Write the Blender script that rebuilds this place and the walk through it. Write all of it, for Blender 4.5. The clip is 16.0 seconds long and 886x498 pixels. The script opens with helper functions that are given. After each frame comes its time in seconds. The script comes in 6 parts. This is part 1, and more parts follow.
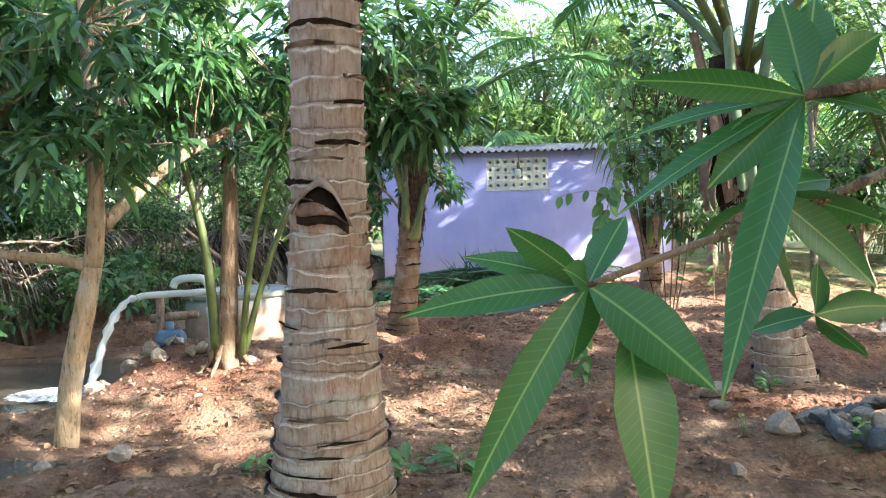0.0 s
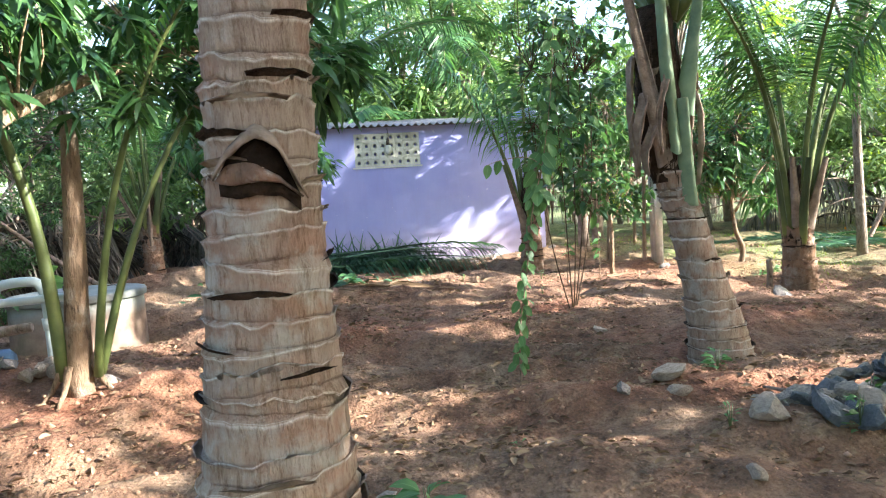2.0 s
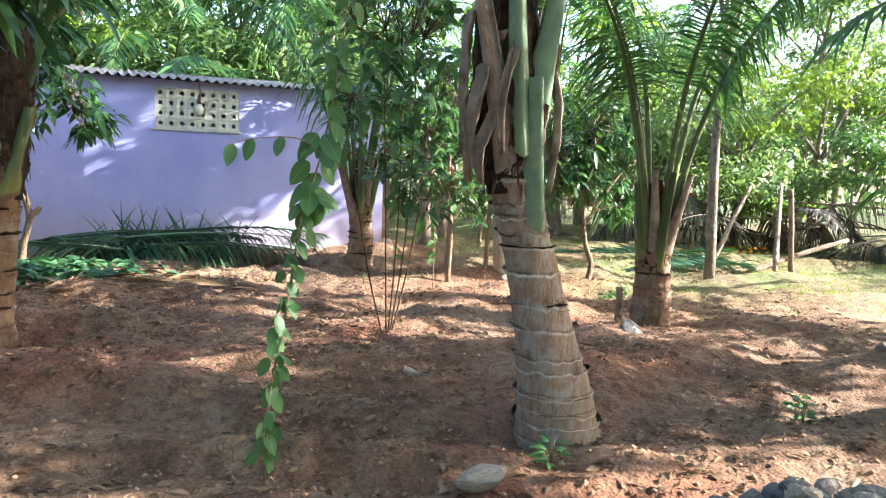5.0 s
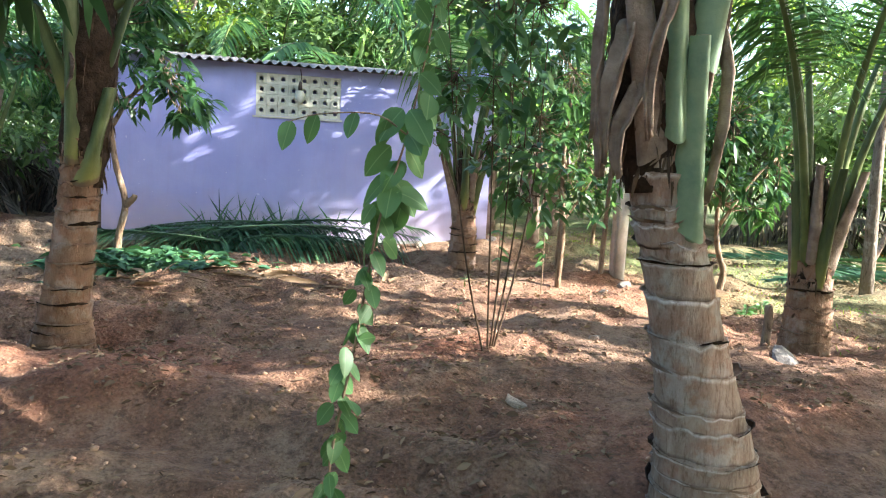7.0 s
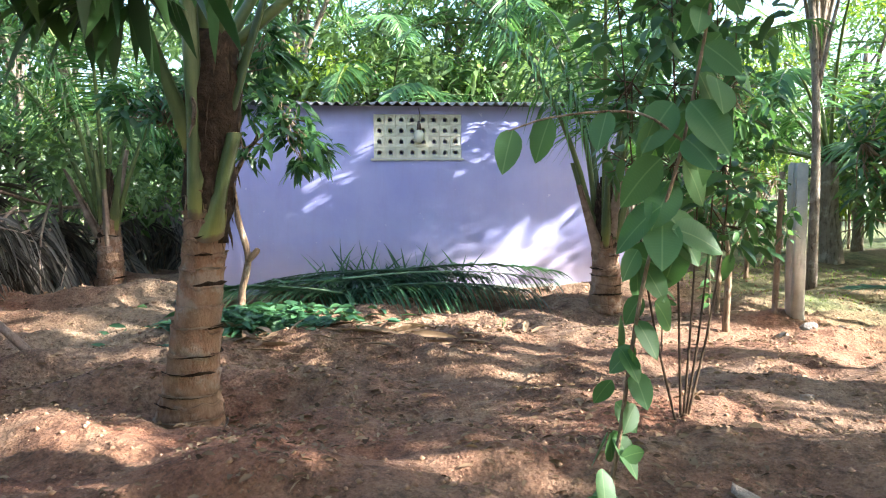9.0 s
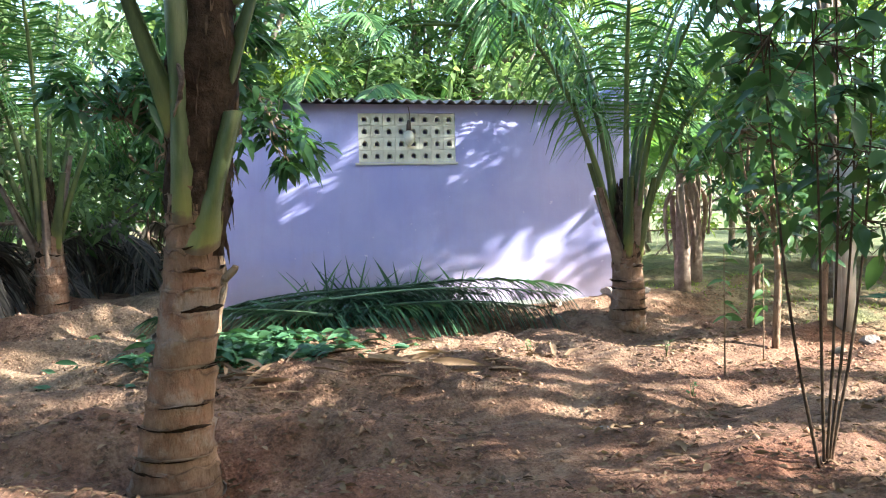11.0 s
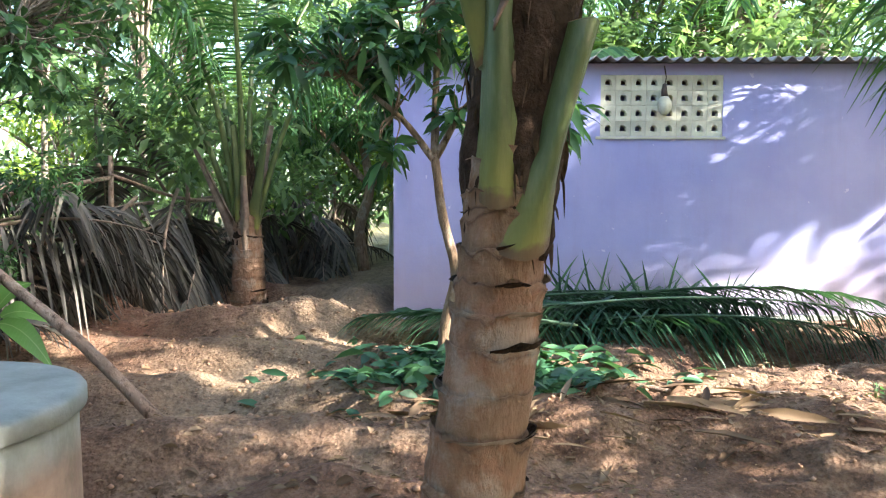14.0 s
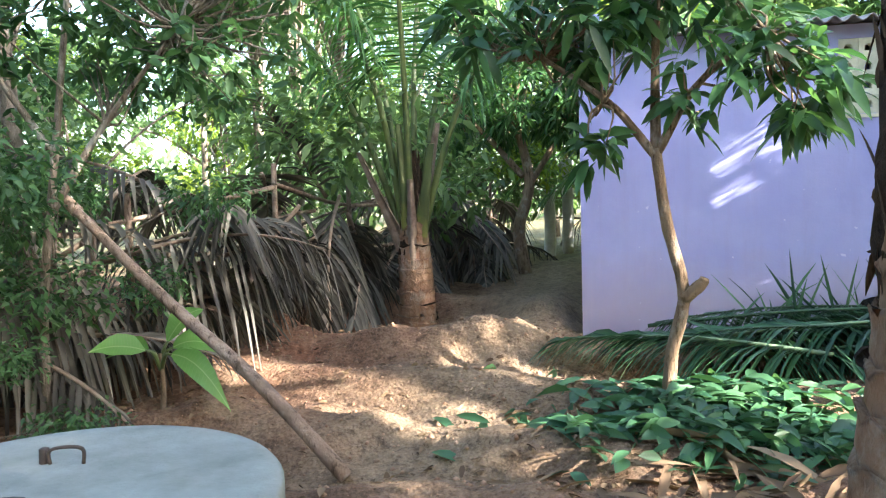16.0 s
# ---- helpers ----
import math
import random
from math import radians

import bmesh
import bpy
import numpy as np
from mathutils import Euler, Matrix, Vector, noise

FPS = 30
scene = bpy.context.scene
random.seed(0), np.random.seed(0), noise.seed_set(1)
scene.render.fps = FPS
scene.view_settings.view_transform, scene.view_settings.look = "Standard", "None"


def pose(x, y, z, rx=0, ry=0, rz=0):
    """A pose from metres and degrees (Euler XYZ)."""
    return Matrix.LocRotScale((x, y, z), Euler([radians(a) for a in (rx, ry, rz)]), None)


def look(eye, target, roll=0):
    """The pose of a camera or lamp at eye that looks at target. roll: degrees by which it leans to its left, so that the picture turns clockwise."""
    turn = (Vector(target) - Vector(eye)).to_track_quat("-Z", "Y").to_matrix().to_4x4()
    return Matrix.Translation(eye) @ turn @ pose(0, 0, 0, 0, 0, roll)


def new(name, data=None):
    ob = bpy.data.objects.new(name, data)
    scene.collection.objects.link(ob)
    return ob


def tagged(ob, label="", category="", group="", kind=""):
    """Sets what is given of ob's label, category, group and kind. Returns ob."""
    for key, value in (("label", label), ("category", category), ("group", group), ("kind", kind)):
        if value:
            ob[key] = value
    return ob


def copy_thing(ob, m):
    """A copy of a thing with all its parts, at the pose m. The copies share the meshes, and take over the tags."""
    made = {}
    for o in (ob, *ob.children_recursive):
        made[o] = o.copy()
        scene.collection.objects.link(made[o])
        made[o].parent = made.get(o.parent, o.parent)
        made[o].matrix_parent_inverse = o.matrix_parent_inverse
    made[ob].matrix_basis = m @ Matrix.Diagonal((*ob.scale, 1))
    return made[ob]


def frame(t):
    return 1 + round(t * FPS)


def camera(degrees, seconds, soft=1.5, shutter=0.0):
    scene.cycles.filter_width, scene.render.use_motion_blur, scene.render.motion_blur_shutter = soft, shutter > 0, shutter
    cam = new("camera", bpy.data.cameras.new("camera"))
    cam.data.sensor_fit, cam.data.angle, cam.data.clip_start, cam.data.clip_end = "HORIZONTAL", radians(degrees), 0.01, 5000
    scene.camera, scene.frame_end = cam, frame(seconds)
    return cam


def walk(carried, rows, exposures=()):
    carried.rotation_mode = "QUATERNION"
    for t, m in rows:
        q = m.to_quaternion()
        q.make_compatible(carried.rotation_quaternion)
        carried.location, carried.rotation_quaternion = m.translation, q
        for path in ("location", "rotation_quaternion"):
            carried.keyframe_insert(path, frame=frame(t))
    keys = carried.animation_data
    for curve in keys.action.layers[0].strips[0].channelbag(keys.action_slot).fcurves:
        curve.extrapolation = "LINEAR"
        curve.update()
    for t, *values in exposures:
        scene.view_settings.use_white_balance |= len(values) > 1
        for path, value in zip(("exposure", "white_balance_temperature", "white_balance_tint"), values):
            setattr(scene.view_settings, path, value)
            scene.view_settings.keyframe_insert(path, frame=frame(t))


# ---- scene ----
cam = camera(63.7, 16.0, 1.15)
METRES, EYE, TILT, LEAN, TURN = 9.4, 1.5, 0.0, 0.0, 0.0
ROWS = [
    (0.0, 0.0, 0.0, 0.0, -0.07, -2.16, 1.76),
    (0.5, -0.0138, 0.0213, -0.0022, 1.06, -4.24, 2.61),
    (1.0, -0.024, 0.0489, -0.0039, 6.47, -3.41, 2.47),
    (1.5, -0.0411, 0.0781, -0.0045, 1.15, -2.67, 2.48),
    (2.0, -0.052, 0.1067, -0.0037, -12.68, -4.12, 3.68),
    (2.5, -0.0335, 0.1348, -0.0025, -20.31, -4.25, 2.58),
    (3.0, -0.0156, 0.1562, -0.0026, -24.74, -4.86, -0.23),
    (5.5, 0.0734, 0.304, 0.0098, -22.31, -6.36, -3.11),
    (6.0, 0.0813, 0.3205, 0.0088, -16.89, -7.32, -1.85),
    (6.5, 0.0907, 0.3449, 0.0096, -12.72, -8.05, -2.37),
    (7.0, 0.0933, 0.3731, 0.0069, -15.11, -6.94, -2.7),
    (7.5, 0.0873, 0.4019, 0.007, -17.45, -6.94, -1.06),
    (8.0, 0.0836, 0.4246, 0.0028, -11.72, -7.43, 0.26),
    (8.5, 0.0788, 0.4475, 0.0036, -6.65, -5.25, 0.45),
    (11.0, 0.0123, 0.6033, -0.0099, -11.72, -2.52, 1.46),
    (11.5, 0.003, 0.6349, -0.0095, -5.24, -3.13, 1.16),
    (12.0, -0.0119, 0.6673, -0.0123, -3.25, -3.92, 0.28),
    (12.5, -0.0277, 0.695, -0.0086, -5.23, -5.56, 1.08),
    (13.0, -0.0355, 0.7228, -0.0123, 0.17, -6.04, 1.59),
    (13.5, -0.0486, 0.7565, -0.0138, 3.57, -4.09, -0.01),
    (14.0, -0.0703, 0.7892, -0.0089, 0.4, -3.52, -0.11),
    (14.5, -0.0817, 0.8204, -0.0045, 2.35, -3.55, 0.94),
    (15.0, -0.0916, 0.8466, -0.0017, 5.1, -3.12, 0.12),
    (15.5, -0.1151, 0.8663, 0.0034, 5.47, -3.58, 0.13),
    (16.0, -0.1329, 0.8832, 0.0046, 10.89, -4.11, 1.79),
]
walk(cam, [(t, pose(0, 0, EYE, TILT, LEAN, TURN) @ pose(METRES * x, METRES * y, METRES * z, 90 + pitch, roll, yaw)) for t, x, y, z, yaw, pitch, roll in ROWS], [(0.0, 2.92, 6120, 11), (1.5, 2.92, 6100, 11), (2.7, 2.62, 6120, 9), (6.0, 2.78, 6120, 9), (8.5, 2.78, 6120, 9), (11.0, 2.67, 6120, 9), (13.0, 2.78, 6200, 9), (16.0, 3.18, 6300, 9)])

# ---- world, sun ----
SUN_AZ, SUN_EL = -24.0, 27.0   # degrees: direction towards the sun, from +x anticlockwise
world = bpy.data.worlds.new("sky")
scene.world = world
world.use_nodes = True
wn = world.node_tree.nodes
sky = wn.new("ShaderNodeTexSky")
sky.sky_type, sky.sun_disc = "NISHITA", False
sky.sun_elevation, sky.sun_rotation = radians(SUN_EL), radians(90 - SUN_AZ)
sky.air_density, sky.dust_density = 1.0, 2.5
world.node_tree.links.new(sky.outputs[0], wn["Background"].inputs[0])
wn["Background"].inputs[1].default_value = 0.15
sun = new("sun", bpy.data.lights.new("sun", "SUN"))
sun.data.energy, sun.data.angle, sun.data.color = 5.0, radians(0.5), (1.0, 0.95, 0.87)
_s = Vector((math.cos(radians(SUN_AZ)) * math.cos(radians(SUN_EL)), math.sin(radians(SUN_AZ)) * math.cos(radians(SUN_EL)), math.sin(radians(SUN_EL))))
sun.matrix_world = look(_s * 50, (0, 0, 0))

# ---- materials ----


class Nodes:
    """Small helper round a node tree."""

    def __init__(self, name):
        self.m = bpy.data.materials.new(name)
        self.m.use_nodes = True
        self.t = self.m.node_tree
        self.b = self.t.nodes["Principled BSDF"]
        self.co = self.t.nodes.new("ShaderNodeTexCoord")

    def n(self, kind, **props):
        node = self.t.nodes.new("ShaderNode" + kind)
        for k, v in props.items():
            setattr(node, k, v)
        return node

    def link(self, a, b):
        self.t.links.new(a, b)

    def mapped(self, scale, src="Object"):
        m = self.n("Mapping")
        m.inputs["Scale"].default_value = scale if isinstance(scale, tuple) else (scale,) * 3
        self.link(self.co.outputs[src], m.inputs[0])
        return m.outputs[0]

    def noise(self, scale, detail=4, rough=0.6, src="Object", squash=(1, 1, 1)):
        t = self.n("TexNoise")
        t.inputs["Scale"].default_value, t.inputs["Detail"].default_value, t.inputs["Roughness"].default_value = scale, detail, rough
        self.link(self.mapped(squash, src), t.inputs["Vector"])
        return t.outputs["Fac"]

    def ramp(self, fac, stops):
        r = self.n("ValToRGB")
        e = r.color_ramp.elements
        while len(e) < len(stops):
            e.new(0.5)
        for el, (p, c) in zip(e, stops):
            el.position, el.color = p, (*c, 1)
        self.link(fac, r.inputs[0])
        return r.outputs[0]

    def mix(self, fac, a, b, mode="MIX"):
        m = self.n("Mix", data_type="RGBA", blend_type=mode)
        for sock, v in ((m.inputs[0], fac), (m.inputs[6], a), (m.inputs[7], b)):
            if isinstance(v, (int, float)):
                sock.default_value = v
            elif isinstance(v, tuple):
                sock.default_value = (*v, 1)
            else:
                self.link(v, sock)
        return m.outputs[2]

    def math(self, op, a, b=0.0):
        m = self.n("Math", operation=op)
        for sock, v in zip(m.inputs, (a, b)):
            if isinstance(v, (int, float)):
                sock.default_value = v
            else:
                self.link(v, sock)
        return m.outputs[0]

    def attr(self, name):
        return self.n("Attribute", attribute_name=name).outputs["Fac"]

    def bump(self, height, strength=0.4, dist=0.02, prev=None):
        b = self.n("Bump")
        b.inputs["Strength"].default_value, b.inputs["Distance"].default_value = strength, dist
        self.link(height, b.inputs["Height"])
        if prev is not None:
            self.link(prev, b.inputs["Normal"])
        return b.outputs[0]

    def done(self, color, rough=0.8, normal=None, spec=0.4, metal=0.0):
        if isinstance(color, tuple):
            self.b.inputs["Base Color"].default_value = (*color, 1)
        else:
            self.link(color, self.b.inputs["Base Color"])
        if isinstance(rough, (int, float)):
            self.b.inputs["Roughness"].default_value = rough
        else:
            self.link(rough, self.b.inputs["Roughness"])
        if normal is not None:
            self.link(normal, self.b.inputs["Normal"])
        self.b.inputs["Specular IOR Level"].default_value = spec
        self.b.inputs["Metallic"].default_value = metal
        return self.m


def leaf_material(name, dark, light, rough=0.4, trans=0.35, rib=None, spec=0.5):
    k = Nodes(name)
    geo = k.n("NewGeometry")
    col = k.ramp(geo.outputs["Random Per Island"], [(0.0, dark), (0.75, light), (1.0, tuple(min(1, c * 1.35) for c in light))])
    nz = k.noise(14, 3)
    col = k.mix(k.math("MULTIPLY", nz, 0.5), col, dark)
    if rib:
        a = k.math("ABSOLUTE", k.attr("across"))
        line = k.n("MapRange")
        line.inputs[1].default_value, line.inputs[2].default_value, line.inputs[3].default_value, line.inputs[4].default_value = 0.0, 0.07, 1.0, 0.0
        k.link(a, line.inputs[0])
        vein = k.math("SINE", k.math("MULTIPLY", k.math("ADD", k.attr("along"), k.math("MULTIPLY", a, -0.08)), 120.0))
        vein = k.math("MULTIPLY", k.math("GREATER_THAN", vein, 0.93), 0.11)
        col = k.mix(k.math("MAXIMUM", k.math("MULTIPLY", line.outputs[0], 0.75), vein), col, rib)
    m = k.done(col, rough, k.bump(k.noise(40, 2), 0.12, 0.004), spec)
    tr = k.n("BsdfTranslucent")
    k.link(k.mix(1.0, col, (1.0, 1.0, 0.62), "MULTIPLY"), tr.inputs[0])
    mx = k.n("MixShader")
    mx.inputs[0].default_value = trans
    k.link(k.b.outputs[0], mx.inputs[1])
    k.link(tr.outputs[0], mx.inputs[2])
    k.link(mx.outputs[0], k.t.nodes["Material Output"].inputs[0])
    return m


def soil_material():
    k = Nodes("red_soil")
    big, mid, fine = k.noise(0.35, 3), k.noise(2.2, 6, 0.65), k.noise(28, 6, 0.75)
    red = k.ramp(mid, [(0.3, (0.125, 0.060, 0.035)), (0.5, (0.235, 0.131, 0.078)), (0.68, (0.35, 0.232, 0.147))])
    grey = k.ramp(fine, [(0.3, (0.19, 0.117, 0.077)), (0.7, (0.36, 0.240, 0.158))])
    col = k.mix(k.ramp(big, [(0.48, (0, 0, 0)), (0.70, (1, 1, 1))]), red, grey)
    col = k.mix(k.math("MULTIPLY", k.attr("raw"), 0.7), col, k.ramp(fine, [(0.3, (0.19, 0.066, 0.036)), (0.7, (0.39, 0.16, 0.09))]))
    col = k.mix(k.math("MULTIPLY", k.attr("sand"), 0.7), col, k.ramp(fine, [(0.3, (0.30, 0.205, 0.125)), (0.7, (0.40, 0.295, 0.19))]))
    col = k.mix(k.math("MULTIPLY", k.attr("grass"), 0.8), col, k.ramp(mid, [(0.3, (0.05, 0.09, 0.03)), (0.7, (0.20, 0.26, 0.09))]))
    crumbs = k.n("TexVoronoi")
    crumbs.inputs["Scale"].default_value = 34
    k.link(k.mapped(1.0), crumbs.inputs["Vector"])
    dark = k.ramp(k.noise(9, 8, 0.8), [(0.36, (0.45, 0.42, 0.40)), (0.50, (1, 1, 1)), (0.66, (1.2, 1.18, 1.15))])
    col = k.mix(1.0, col, dark, "MULTIPLY")
    col = k.mix(1.0, col, k.ramp(k.noise(48, 5, 0.8), [(0.35, (0.58, 0.57, 0.56)), (0.5, (0.85, 0.86, 0.86)), (0.68, (1.04, 1.04, 1.03))]), "MULTIPLY")
    col = k.mix(k.math("MULTIPLY", k.attr("wet"), 0.75), col, (0.07, 0.035, 0.02))
    nrm = k.bump(crumbs.outputs["Distance"], 0.5, 0.025, k.bump(fine, 0.75, 0.035, k.bump(mid, 0.6, 0.06)))
    return k.done(col, k.math("SUBTRACT", 0.93, k.math("MULTIPLY", k.attr("wet"), 0.55)), nrm, 0.3)


def bark_material(name, a, b, c, squash=(6, 6, 1.0), scale=6.0, rings=False, lichen=0.0, crack=0.25, lipc=(0.62, 0.54, 0.45)):
    k = Nodes(name)
    f1, f2 = k.noise(scale, 6, 0.7, squash=squash), k.noise(2.4, 4)
    col = k.mix(f2, k.ramp(f1, [(0.3, a), (0.52, b), (0.72, c)]), b)
    if rings:
        ph = k.attr("phase")
        lip = k.ramp(ph, [(0.0, (0, 0, 0)), (0.86, (0, 0, 0)), (0.95, (1, 1, 1)), (1.0, (0.1, 0.1, 0.1))])
        col = k.mix(k.math("MULTIPLY", lip, k.ramp(k.noise(4, 4), [(0.34, (0.1, 0.1, 0.1)), (0.5, (1, 1, 1))])), col, lipc)
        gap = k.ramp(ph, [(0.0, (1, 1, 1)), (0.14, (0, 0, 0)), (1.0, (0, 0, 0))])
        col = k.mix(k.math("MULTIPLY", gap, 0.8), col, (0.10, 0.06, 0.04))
        pinkish = k.ramp(k.noise(4.2, 5, 0.65), [(0.46, (0, 0, 0)), (0.62, (1, 1, 1))])
        col = k.mix(k.math("MULTIPLY", pinkish, 0.6), col, (0.33, 0.17, 0.105))
        worn = k.ramp(k.noise(6.5, 5, 0.7, squash=(1, 1, 0.6)), [(0.54, (0, 0, 0)), (0.64, (1, 1, 1))])
        col = k.mix(k.math("MULTIPLY", worn, 0.45), col, a)
    if lichen:
        pale = k.ramp(k.noise(4.5, 5, 0.65), [(0.52, (0, 0, 0)), (0.62, (1, 1, 1))])
        col = k.mix(k.math("MULTIPLY", pale, lichen), col, (0.50, 0.48, 0.42))
    cr = k.ramp(k.noise(9, 5, 0.75, squash=(squash[0], squash[1], squash[2] * 0.6)), [(0.34, (crack, crack * 0.9, crack * 0.8)), (0.48, (1, 1, 1))])
    col = k.mix(1.0, col, cr, "MULTIPLY")
    return k.done(col, 0.88, k.bump(f1, 1.0, 0.035, k.bump(k.noise(60, 3), 0.3, 0.004)), 0.25)


def plain(name, a, b, scale=4.0, rough=0.7, bump=0.2, spec=0.4, fine=60, island=False):
    k = Nodes(name)
    f = k.noise(scale, 6, 0.65)
    col = k.ramp(f, [(0.3, a), (0.7, b)])
    if island:
        g = k.n("NewGeometry").outputs["Random Per Island"]
        col = k.mix(1.0, col, k.ramp(g, [(0, (0.75, 0.73, 0.7)), (1, (1.25, 1.22, 1.2))]), "MULTIPLY")
    else:
        col = k.mix(1.0, col, k.ramp(k.n("ObjectInfo").outputs["Random"], [(0, (0.8, 0.8, 0.8)), (1, (1.1, 1.1, 1.1))]), "MULTIPLY")
    return k.done(col, rough, k.bump(k.noise(fine, 4), bump, 0.01, k.bump(f, bump, 0.02)), spec)


def wall_material():
    k = Nodes("lilac_paint")
    col = k.mix(k.ramp(k.noise(1.3, 5), [(0.35, (0, 0, 0)), (0.7, (1, 1, 1))]), (0.33, 0.34, 0.63), (0.40, 0.405, 0.67))
    streak = k.ramp(k.noise(3.0, 6, 0.7, squash=(3, 3, 0.25)), [(0.50, (0, 0, 0)), (0.75, (1, 1, 1))])
    col = k.mix(k.math("MULTIPLY", streak, 0.22), col, (0.30, 0.25, 0.42))
    sep = k.n("SeparateXYZ")
    k.link(k.co.outputs["Object"], sep.inputs[0])
    low = k.n("MapRange")
    low.inputs[1].default_value, low.inputs[2].default_value, low.inputs[3].default_value, low.inputs[4].default_value = 0.2, 0.75, 1.0, 0.0
    k.link(k.math("ADD", sep.outputs[2], k.math("MULTIPLY", k.noise(3, 5), -0.5)), low.inputs[0])
    col = k.mix(k.math("MULTIPLY", low.outputs[0], 0.55), col, (0.47, 0.36, 0.36))
    spots = k.ramp(k.noise(11, 3, 0.5), [(0.72, (0, 0, 0)), (0.75, (1, 1, 1))])
    col = k.mix(k.math("MULTIPLY", spots, 0.6), col, (0.66, 0.63, 0.78))
    return k.done(col, 0.75, k.bump(k.noise(70, 4), 0.25, 0.004, k.bump(k.noise(5, 4), 0.25, 0.02)), 0.3)


M = {}
M["soil"] = soil_material()
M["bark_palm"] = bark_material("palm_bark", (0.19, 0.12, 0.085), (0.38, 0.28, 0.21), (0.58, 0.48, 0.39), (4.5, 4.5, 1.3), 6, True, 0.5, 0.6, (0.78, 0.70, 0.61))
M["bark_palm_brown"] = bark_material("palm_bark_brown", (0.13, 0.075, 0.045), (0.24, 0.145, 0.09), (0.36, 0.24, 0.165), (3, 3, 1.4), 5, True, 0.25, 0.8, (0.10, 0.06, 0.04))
M["bark"] = bark_material("tree_bark", (0.12, 0.075, 0.045), (0.24, 0.16, 0.10), (0.36, 0.27, 0.18), (3, 3, 1), 5, False, 0.3)
M["bark_pale"] = bark_material("pale_bark", (0.19, 0.12, 0.07), (0.35, 0.25, 0.15), (0.48, 0.37, 0.25), (3, 3, 1), 5, False, 0.3)
M["bark_far"] = bark_material("grey_bark", (0.10, 0.08, 0.06), (0.20, 0.16, 0.12), (0.32, 0.27, 0.22), (3, 3, 1), 5, False, 0.4)
M["mango"] = leaf_material("mango_leaf", (0.026, 0.075, 0.03), (0.10, 0.21, 0.07), 0.32, 0.46)
M["mango_near"] = leaf_material("mango_leaf_veined", (0.02, 0.09, 0.024), (0.055, 0.185, 0.04), 0.30, 0.35, (0.32, 0.48, 0.16))
M["broad"] = leaf_material("broad_leaf", (0.032, 0.09, 0.032), (0.11, 0.215, 0.075), 0.40, 0.45)
M["pale_leaf"] = leaf_material("pale_leaf", (0.045, 0.125, 0.042), (0.115, 0.235, 0.075), 0.5, 0.38, (0.20, 0.33, 0.13))
M["yellow_leaf"] = leaf_material("yellow_green_leaf", (0.12, 0.22, 0.03), (0.32, 0.42, 0.05), 0.5, 0.5)
M["far_leaf"] = leaf_material("far_leaf", (0.07, 0.13, 0.05), (0.23, 0.34, 0.14), 0.5, 0.55)
M["palm_leaf"] = leaf_material("palm_leaflet", (0.04, 0.11, 0.035), (0.125, 0.26, 0.075), 0.36, 0.45)
M["cut_frond"] = leaf_material("cut_frond_leaflet", (0.02, 0.065, 0.036), (0.075, 0.17, 0.075), 0.38, 0.22)
M["heap"] = leaf_material("fresh_cut_leaf", (0.022, 0.075, 0.036), (0.085, 0.19, 0.075), 0.42, 0.28)
M["banana"] = leaf_material("banana_leaf", (0.10, 0.24, 0.05), (0.20, 0.40, 0.09), 0.4, 0.5, (0.35, 0.5, 0.2))
M["dry"] = leaf_material("dry_leaf", (0.085, 0.05, 0.03), (0.28, 0.19, 0.115), 0.85, 0.12, spec=0.15)
M["dry_frond"] = leaf_material("dry_frond", (0.03, 0.026, 0.021), (0.185, 0.165, 0.135), 0.7, 0.12, spec=0.3)


def petiole_material():
    """Green leaf stalk with grey bloom, yellow then brown towards its clasping foot."""
    k = Nodes("green_leaf_base")
    f = k.noise(3.2, 6, 0.65, squash=(2.5, 2.5, 0.5))
    col = k.ramp(f, [(0.3, (0.035, 0.05, 0.018)), (0.55, (0.085, 0.11, 0.035)), (0.75, (0.17, 0.185, 0.09))])
    al = k.math("ADD", k.attr("along"), k.math("MULTIPLY", k.math("ADD", k.noise(7, 4), -0.5), 0.22))
    col = k.mix(k.ramp(al, [(0.0, (1, 1, 1)), (0.10, (0.8, 0.8, 0.8)), (0.30, (0, 0, 0))]), col, (0.20, 0.195, 0.045))
    col = k.mix(k.ramp(al, [(0.0, (1, 1, 1)), (0.03, (0.9, 0.9, 0.9)), (0.06, (0, 0, 0))]), col, (0.12, 0.07, 0.035))
    return k.done(col, 0.42, k.bump(k.noise(40, 4, squash=(3, 3, 0.3)), 0.25, 0.01, k.bump(f, 0.2, 0.02)), 0.4)


M["petiole"] = plain("green_stalk", (0.045, 0.07, 0.022), (0.145, 0.175, 0.05), 3.2, 0.42, 0.2)
M["leaf_foot"] = petiole_material()
M["stalk_pale"] = plain("pale_green_stalk", (0.10, 0.17, 0.10), (0.24, 0.31, 0.17), 5, 0.5, 0.15)
M["cut_rib"] = plain("dark_green_midrib", (0.025, 0.06, 0.03), (0.05, 0.09, 0.04), 5, 0.5, 0.15)
M["sheath"] = plain("dry_sheath", (0.12, 0.075, 0.05), (0.36, 0.27, 0.20), 7, 0.9, 0.6)
M["fibre"] = plain("dark_fibre", (0.016, 0.011, 0.008), (0.07, 0.043, 0.028), 18, 0.95, 1.0, 0.1)
M["fibre_pale"] = plain("frayed_fibre", (0.03, 0.02, 0.013), (0.15, 0.10, 0.065), 12, 0.9, 0.5, 0.15, island=True)
